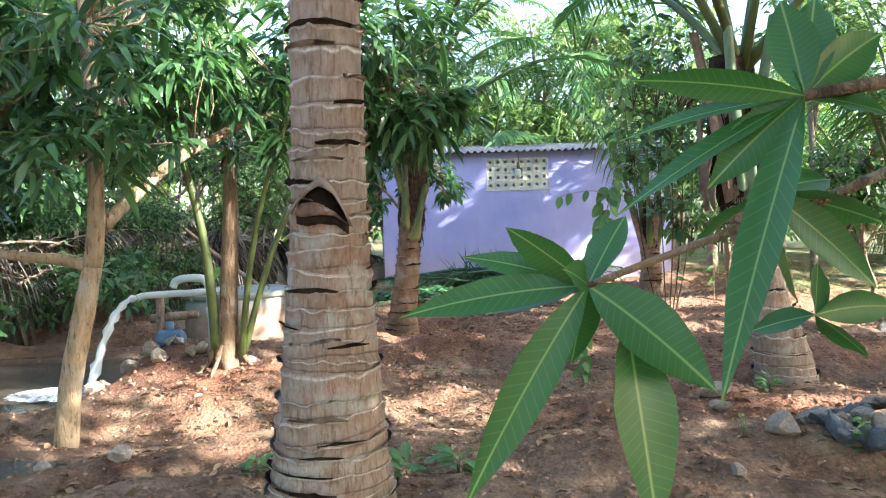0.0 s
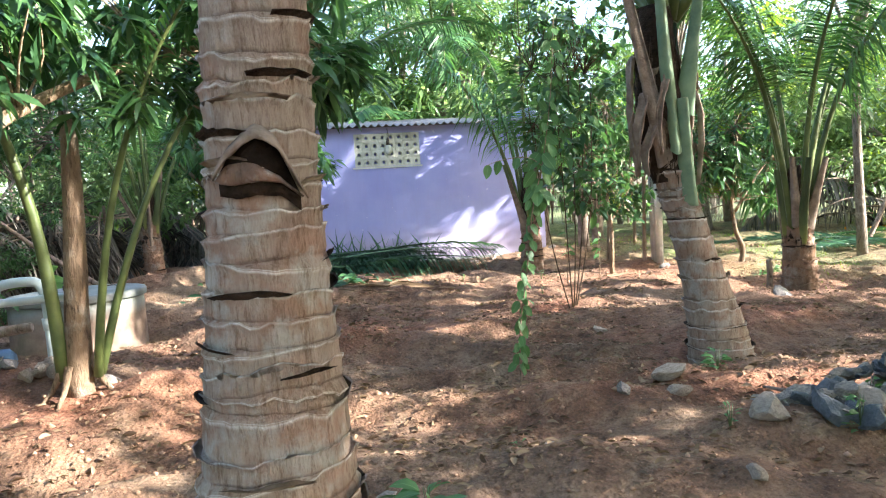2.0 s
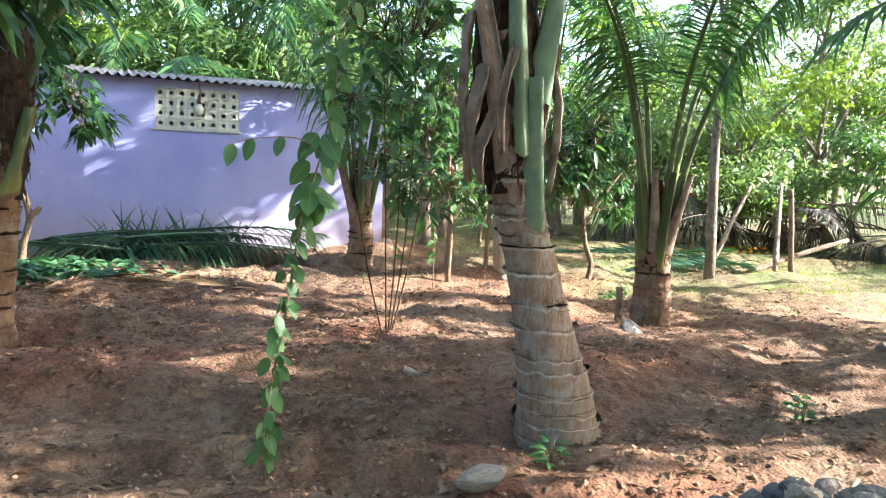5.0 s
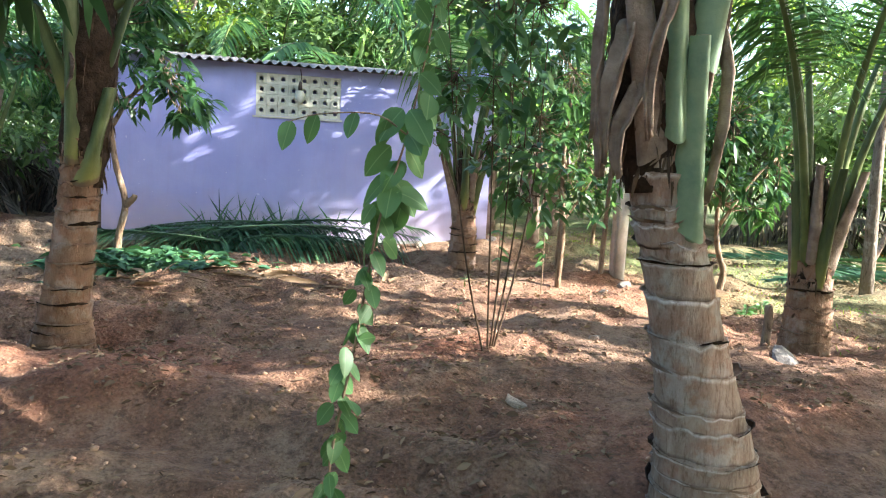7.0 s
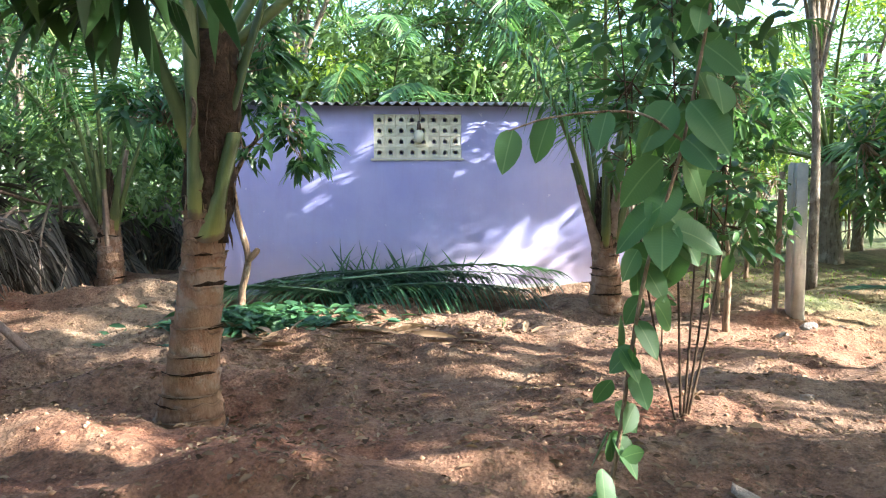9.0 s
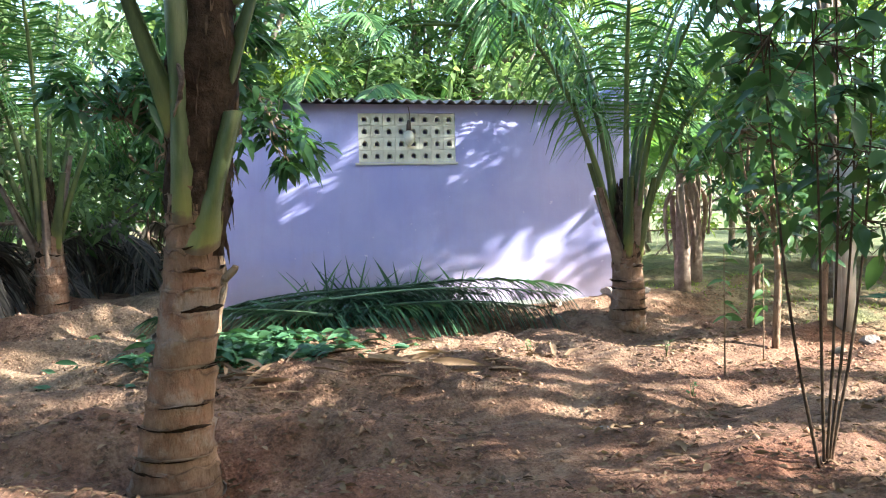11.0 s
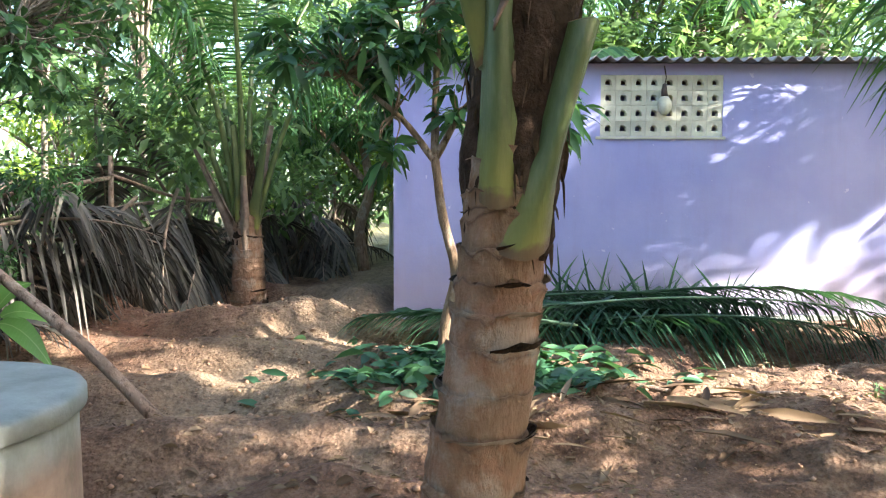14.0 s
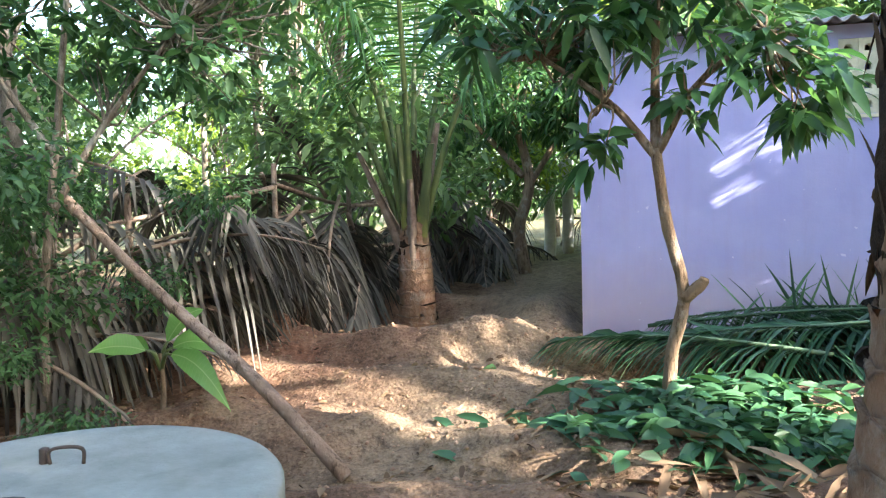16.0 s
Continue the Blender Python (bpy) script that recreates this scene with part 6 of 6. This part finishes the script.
def litter():
    rng = np.random.default_rng(17)
    n = 21000
    x, y = np.concatenate([rng.uniform(-5, 9, n // 2), rng.uniform(-2.5, 5, n // 2)]), np.concatenate([rng.uniform(2.2, 15, n // 2), rng.uniform(3.5, 12.6, n // 2)])
    keep = vn(x * 1.2, y * 1.2, 21) + 0.35 * vn(x * 4, y * 4, 22) > 0.55
    keep &= ((x + 4.6) / 1.7) ** 2 + ((y - 6.9) / 1.3) ** 2 > 1
    x, y = x[keep], y[keep]
    n = len(x)
    L = 0.02 + 0.075 * rng.random(n) ** 1.6
    a = rng.random(n) * 6.28
    P = np.stack([x, y, hgt(x, y) + 0.012], 1)
    D = np.stack([np.cos(a), np.sin(a), rng.normal(0.12, 0.15, n)], 1)
    ob = leaf_ob("leaf_litter", P, D, L, L * rng.uniform(0.25, 0.5, n), M["dry"], shape=LANCE, droop=0.2, fold=0.5, seed=5)
    tagged(ob, "scattered dry brown leaves on bare soil", "leaf litter", kind="stuff")
    # strips of dry sheath near the small mango and the track
    n = 260
    P = np.stack([rng.normal(0.2, 0.9, n), rng.normal(11.9, 0.35, n), np.zeros(n)], 1)
    P[:, 2] = hgt(P[:, 0], P[:, 1]) + 0.025
    a = rng.normal(0.3, 0.9, n)
    L = 0.08 + 0.5 * rng.random(n) ** 2.2
    ob = leaf_ob("dry_strips", P, np.stack([np.cos(a), np.sin(a), rng.normal(0.05, 0.1, n)], 1), L, L * 0.14, M["dry"], shape=STRAP, droop=0.1, fold=0.6, seed=6)
    tagged(ob, "dry curled strips of palm sheath on soil", "leaf litter", kind="stuff")
    # clods and pebbles
    m = 17000
    x, y = rng.uniform(-5, 9, m), rng.uniform(2.2, 15, m)
    r = 0.005 + 0.022 * rng.random(m) ** 4
    base = np.array([(1, 0, 0), (0, 1, 0), (-1, 0, 0), (0, -1, 0), (0, 0, 0.8), (0, 0, -0.8)], float)
    tri = np.array([(0, 1, 4), (1, 2, 4), (2, 3, 4), (3, 0, 4), (1, 0, 5), (2, 1, 5), (3, 2, 5), (0, 3, 5)])
    jit = 1 + 0.5 * (rng.random((m, 6, 1)) - 0.5)
    V = base[None] * jit * r[:, None, None]
    th = rng.random(m) * 6.28
    c, s = np.cos(th), np.sin(th)
    V = np.stack([V[:, :, 0] * c[:, None] - V[:, :, 1] * s[:, None], V[:, :, 0] * s[:, None] + V[:, :, 1] * c[:, None], V[:, :, 2]], 2)
    V += np.stack([x, y, hgt(x, y) + r * 0.25], 1)[:, None]
    ob = mesh_ob("clods", V.reshape(-1, 3), (tri[None] + (np.arange(m) * 6)[:, None, None]).reshape(-1, 3), M["clod"], smooth=False)
    tagged(ob, "loose soil crumbs and pebbles", "pebbles", kind="stuff")
    # grass and weeds in the field
    n = 9000
    x, y = rng.uniform(5.5, 16, n), rng.uniform(7.5, 17, n)
    keep = (x + 0.12 * (y - 9) > 6.6 + 1.5 * (rng.random(n) - 0.5)) & (vn(x * 1.1, y * 1.1, 31) > 0.42) & (y > 8.6)
    x, y = x[keep], y[keep]
    n = len(x)
    P = np.stack([x, y, hgt(x, y)], 1)
    D = np.stack([rng.normal(0, 0.5, n), rng.normal(0, 0.5, n), np.ones(n)], 1)
    L = rng.uniform(0.04, 0.13, n)
    ob = leaf_ob("grass", P, D, L, 0.012, M["yellow_leaf"], shape=QUICK, droop=0.4, seed=8)
    tagged(ob, "patchy short green grass on the field", "grass", kind="stuff")


M["clod"] = plain("soil_clod", (0.22, 0.115, 0.07), (0.43, 0.28, 0.185), 3, 0.95, 0.3, 0.2, island=True)
litter()


def weed(x, y, seed, n=14, L=0.08, mat="pale_leaf", h=0.12, lab="small green weed growing from bare soil"):
    rng = np.random.default_rng(seed)
    e = thing("weed", x, y, gz(x, y), lab, "weed")
    a = rng.random(n) * 6.28
    z = h * rng.random(n)
    V, F = joined([tube([(0, 0, -0.01), (0.02 * math.cos(k), 0.02 * math.sin(k), h)], [0.004, 0.002], 5) for k in range(3)])
    mesh_ob("stem", V, clean_quads(F), M["petiole"], e)
    for k in range(n):
        leaf_ob("leaf", [(0.03 * math.cos(a[k]), 0.03 * math.sin(a[k]), z[k])], [(math.cos(a[k]), math.sin(a[k]), 0.3 + 0.6 * rng.random())], L * (0.6 + 0.7 * rng.random()), L * 0.4, M[mat], e, shape=OVAL, droop=0.4, seed=seed + k)


for k, (x, y, n, L, h) in enumerate(((2.62, 5.75, 22, 0.09, 0.16), (0.05, 4.15, 14, 0.16, 0.14), (-0.25, 4.1, 14, 0.16, 0.14), (-1.15, 4.2, 10, 0.10, 0.1), (2.9, 4.6, 18, 0.09, 0.14), (3.1, 4.55, 16, 0.09, 0.16), (2.55, 4.3, 18, 0.08, 0.2), (5.0, 6.2, 20, 0.1, 0.2), (4.7, 5.9, 16, 0.08, 0.15),
                                     (6.6, 10.6, 30, 0.10, 0.15), (6.9, 10.7, 30, 0.10, 0.15), (7.2, 10.5, 26, 0.10, 0.12), (1.9, 4.55, 9, 0.05, 0.15), (0.75, 4.9, 7, 0.04, 0.05), (2.3, 12.3, 9, 0.06, 0.12), (3.4, 11.6, 8, 0.06, 0.15), (3.0, 10.5, 8, 0.06, 0.1), (4.9, 4.2, 30, 0.12, 0.5), (4.4, 3.9, 26, 0.11, 0.4))):
    weed(x, y, 500 + k, n, L, "pale_leaf", h)


def seedling(x, y, h, seed, L, lean=(0, 0)):
    e = thing("seedling", x, y, gz(x, y), "leafy seedling with bright green oval leaves", "seedling")
    rng = np.random.default_rng(seed)
    p = spline([(0, 0, 0), (lean[0] * 0.3, lean[1] * 0.3, h * 0.6), (lean[0], lean[1], h)], 12)
    V, F = tube(p, np.linspace(0.008, 0.003, 12), 6)
    mesh_ob("stem", V, clean_quads(F), M["bark"], e)
    n = 16
    i = rng.integers(4, 12, n)
    a = rng.random(n) * 6.28
    LL = L * (0.7 + 0.5 * rng.random(n))
    for k in range(n):
        leaf_ob("leaf", [p[i[k]]], [(math.cos(a[k]), math.sin(a[k]), rng.normal(0.0, 0.3))], LL[k], LL[k] * 0.5, M["pale_leaf"], e, shape=OVAL, droop=0.5, seed=seed + k)


seedling(3.9, 4.0, 0.4, 601, 0.10, (-0.12, 0))
seedling(4.4, 11.6, 0.9, 603, 0.12)
seedling(3.6, 11.0, 1.1, 604, 0.12)

# pale posts beyond the shed's corner
for x, y, h in ((-1.54, 24.5, 2.0), (-1.93, 24.2, 1.5)):
    V, F = limbs([([(0, 0, -0.1), (0.01, 0, h * 0.5), (0, 0, h)], 0.13, 0.12)])
    e = mesh_ob("stone_post", V, F, M["post"])
    e.matrix_world = pose(x, y, gz(x, y))
    tagged(e, "pale whitewashed post at the end of track", "post")
# orange blooms beside the stakes
rngf = np.random.default_rng(31)
Pf = np.stack([rngf.normal(12.3, 0.35, 160), rngf.normal(13.8, 0.3, 160), rngf.uniform(0.05, 0.22, 160)], 1)
e = leaf_ob("orange_flowers", Pf, rngf.normal(size=(160, 3)), 0.09, 0.07, M["orange"], shape=OVAL, seed=3)
tagged(e, "low patch of orange blooms beside stakes", "flowers", kind="stuff")
# short wooden stub
V, F = limbs([([(0, 0, 0), (0.01, 0, 0.3), (0.0, 0, 0.45)], 0.04, 0.035)])
e = mesh_ob("wooden_stub", V, F, M["wood"])
e.matrix_world = pose(5.35, 8.75, gz(5.35, 8.75) - 0.02)
tagged(e, "short grey wooden stub standing in soil", "stub")
for k, (x, y, az, ln) in enumerate(((1.3, 12.2, 20, 0.5), (0.2, 12.0, 200, 0.35), (3.4, 4.6, 35, 0.7), (0.9, 12.35, 160, 0.4), (2.2, 14.75, 5, 1.6), (3.6, 4.15, 20, 0.5), (2.9, 5.0, 120, 0.4), (8.5, 10.2, 150, 2.4))):
    V, F = limbs([([(0, 0, 0), (ln * 0.5, 0.03, 0.03), (ln, -0.02, 0.02)], 0.018, 0.010)])
    e = mesh_ob("fallen_stick", V, F, M["wood"])
    e.matrix_world = pose(x, y, gz(x, y) + 0.015, 0, 0, az)
    tagged(e, "dry fallen stick on soil", "stick")

# ---- woods around ----


def wood_tree(name, lab, h, seed, mat, blobs, n, leaf, bark="bark_far", r=0.13, wid=0.45, shape=QUICK):
    e = thing(name, 0, 0, 0, lab, "tree")
    rng = np.random.default_rng(seed)
    sp = [([(0, 0, -0.2), (rng.normal(0, 0.15), rng.normal(0, 0.15), h * 0.4), (rng.normal(0, 0.3), rng.normal(0, 0.3), h * 0.9)], r, r * 0.35)]
    for b in blobs:
        z0 = min(b[2] * 0.75, h * 0.6)
        sp.append(([(0, 0, z0 * 0.8), (b[0] * 0.5, b[1] * 0.5, (z0 + b[2]) / 2), (b[0], b[1], b[2])], r * 0.45, r * 0.12))
    V, F = limbs(sp)
    mesh_ob("trunk", V, F, M[bark], e)
    C, out = crown_points(rng, blobs, n // 7)
    P, D = rosettes(C, rng, 7, 0.10, out, 0)
    L = leaf * (0.6 + 0.8 * rng.random(len(P)))
    tagged(leaf_ob("crown", P, D, L, L * wid, M[mat], e, shape=shape, droop=0.4, seed=seed), kind="stuff")
    return e


def tree_blobs(h, seed, spread, low):
    r = random.Random(seed)
    return [(r.gauss(0, spread), r.gauss(0, spread), r.uniform(low, h), r.uniform(0.7, 1.3) * spread * 0.8, r.uniform(0.7, 1.3) * spread * 0.8, r.uniform(0.5, 0.9) * spread * 0.6) for _ in range(9)]


PROTO = [wood_tree("tree", "tall leafy tree at the edge of the grove", 8, 901, "far_leaf", tree_blobs(8.5, 1, 1.6, 3.2), 4400, 0.22),
         wood_tree("tree", "tall dark leafy tree in the grove", 7, 902, "broad", tree_blobs(7.5, 2, 1.4, 2.2), 4600, 0.19),
         wood_tree("bush", "dense undergrowth bush in the grove", 2.6, 903, "far_leaf", tree_blobs(2.6, 3, 0.9, 0.5), 3600, 0.14, r=0.05),
         wood_tree("tree", "slender grey-trunked tree in the grove", 9, 904, "far_leaf", tree_blobs(10, 4, 1.1, 5.0), 3200, 0.24, r=0.10),
         wood_tree("tree", "yellow-green sunlit tree beyond the field", 5, 905, "yellow_leaf", tree_blobs(5.5, 5, 1.3, 1.2), 4600, 0.17),
         wood_tree("bush", "dark undergrowth bush beside the fence", 3.2, 906, "broad", tree_blobs(3.2, 6, 0.9, 0.6), 4200, 0.12, r=0.05)]


def far_palm(seed, h):
    e = thing("coconut_palm", 0, 0, 0, "coconut palm in the grove behind", "palm tree")
    V, F = limbs([([(0, 0, -0.2), (0.1, 0, h * 0.5), (0.0, 0.1, h)], 0.20, 0.13)])
    mesh_ob("trunk", V, F, M["bark_far"], e)
    crown(e, (0, 0.1, h), 13, 3.6, (80, -5), 80, seed, 36, 0.75, wid=0.045)
    return e


# the last prototype serves only as an added, unseen shade caster
PROTO += [far_palm(911, 4.2), far_palm(912, 1.6),
          wood_tree("tree", "very tall open-crowned tree added out of view to shade the path", 15, 907, "broad", [(b[0], b[1], b[2] + 8, b[3], b[4], b[5] * 1.4) for b in tree_blobs(8, 7, 2.1, 1.5)], 2300, 0.36, r=0.22)]
SPOTS = [(-5.5, 17.5, 2), (-6.8, 15.4, 5), (-8.5, 13.5, 2), (-5.0, 20.5, 2), (-6.0, 22.5, 3), (-9.5, 16.5, 3), (-4.2, 24.5, 4), (-8.6, 21.5, 3), (-11, 19, 3), (-3.0, 27, 0), (-10, 25, 4), (-13, 21, 4),
         (-7.4, 11.3, 5), (-9.2, 9.2, 2), (-11.5, 9.0, 0), (-13, 11.5, 4), (-8.0, 7.5, 2), (-10, 6, 1), (-7.9, 15.6, 3), (-5.6, 19.0, 3), (-6.1, 13.9, 3), (-6.9, 20.4, 3),
         (0.0, 23.0, 4), (3.5, 24.0, 0), (5.5, 24.5, 4), (-0.6, 26.5, 6), (2.0, 28, 3), (5.0, 28.5, 0), (1.6, 21.5, 7), (3.4, 21.8, 7), (5.6, 20.5, 7), (8.0, 26, 6), (10.5, 23, 4), (12.5, 20, 4), (13, 25, 0), (-3.6, 26.2, 2), (1.2, 22.6, 6), (4.3, 22.2, 6), (-0.6, 21.8, 0), (5.0, 21.2, 0), (6.6, 21.8, 6), (-6.5, 9.5, 5), (-7.1, 8.4, 5), (-6.9, 10.9, 5), (-6.6, 7.4, 5),
         # the palm at (10.9, 4.9) is added out of view to shade the soil
         (11.8, 17.2, 2), (16, 15, 4), (13.3, 14.9, 4), (15.2, 13.4, 5), (18.5, 17.5, 0), (15.5, 20.5, 6), (13.9, 15.4, 2), (21, 15, 0), (10.9, 4.9, 7), (10.2, 17.7, 7),
         (-14, 5, 0), (-16, 10, 0), (-16, 16, 0), (-15, 25, 0), (-9, 29, 0), (-2, 31, 0), (4, 32, 0), (10, 31, 0), (16, 26, 0), (23, 20, 0), (24, 12, 0), (23, 6, 0), (-7, 33, 0), (14, 32, 0), (21, 27, 0), (-13, 30, 0)]
rng = random.Random(77)
used = set()
for x, y, k in SPOTS:
    s = rng.uniform(0.85, 1.25)
    m = pose(x, y, gz(x, y), 0, 0, rng.uniform(0, 360)) @ Matrix.Scale(s, 4)
    if k in used:
        copy_thing(PROTO[k], m)
    else:
        PROTO[k].matrix_world = m
        used.add(k)

# trees added mostly out of view, behind and to the right, to cast shade
SHADE = [(-8.5, -4, 1, 1.2), (2.5, -9, 0, 1.4), (-3, -8, 1, 1.4), (-12, -6, 0, 1.4), (-12, 1.5, 0, 1.2), (5, -5.5, 0, 1.2), (-5, -4.5, 3, 1.0),
         (7.6, 0.9, 0, 0.85), (11.4, 2.6, 3, 1.0), (9.6, -2.6, 0, 1.1), (5.6, -1.3, 0, 0.9), (4.6, 1.0, 3, 0.9), (12.5, -6, 0, 1.2), (9.2, 11.4, 3, 1.0), (7.5, 14.4, 3, 0.9), (11.3, 7.3, 8, 1.0), (8.7, 5.6, 8, 0.85), (13.6, 5.2, 8, 1.15), (16, 7.5, 8, 1.1), (11.6, 0.0, 0, 0.9), (15.6, 10.3, 3, 0.95), (12.5, 4.2, 0, 0.86), (3.9, 1.6, 1, 0.9), (9.6, 5.3, 3, 0.95)]
for x, y, k, s in SHADE:
    m = pose(x, y, gz(x, y), 0, 0, rng.uniform(0, 360)) @ Matrix.Scale(s, 4)
    if k in used:
        copy_thing(PROTO[k], m)
    else:
        PROTO[k].matrix_world = m
        used.add(k)

# low growth crowding the near side of the fence
for x, y, s in ((-4.95, 12.75, 0.55), (-5.5, 12.1, 0.62), (-6.1, 11.5, 0.68), (-6.9, 10.9, 0.7), (-5.1, 11.6, 0.4)):
    ob = copy_thing(PROTO[5], pose(x, y, gz(x, y), 0, 0, rng.uniform(0, 360)) @ Matrix.Scale(s, 4))


def far_woods():
    """Leafy distance that closes the view all round."""
    rng = np.random.default_rng(55)
    n = 19000
    a = rng.random(n) * 2 * np.pi
    r = 36 + 12 * rng.random(n)
    top = 4.5 + 6 * vn(a * 9 + 50, r * 0.2, 41)
    z = top * rng.random(n) ** 0.8
    P = np.stack([1 + r * np.cos(a), 8 + r * np.sin(a), z], 1)
    ob = leaf_ob("backdrop", P, rng.normal(size=(n, 3)), rng.uniform(0.5, 1.2, n), rng.uniform(0.3, 0.6, n), M["far_leaf"], shape=QUICK, droop=0.3, seed=5)
    tagged(ob, "distant leafy woods all round", "woods", kind="structure")


far_woods()
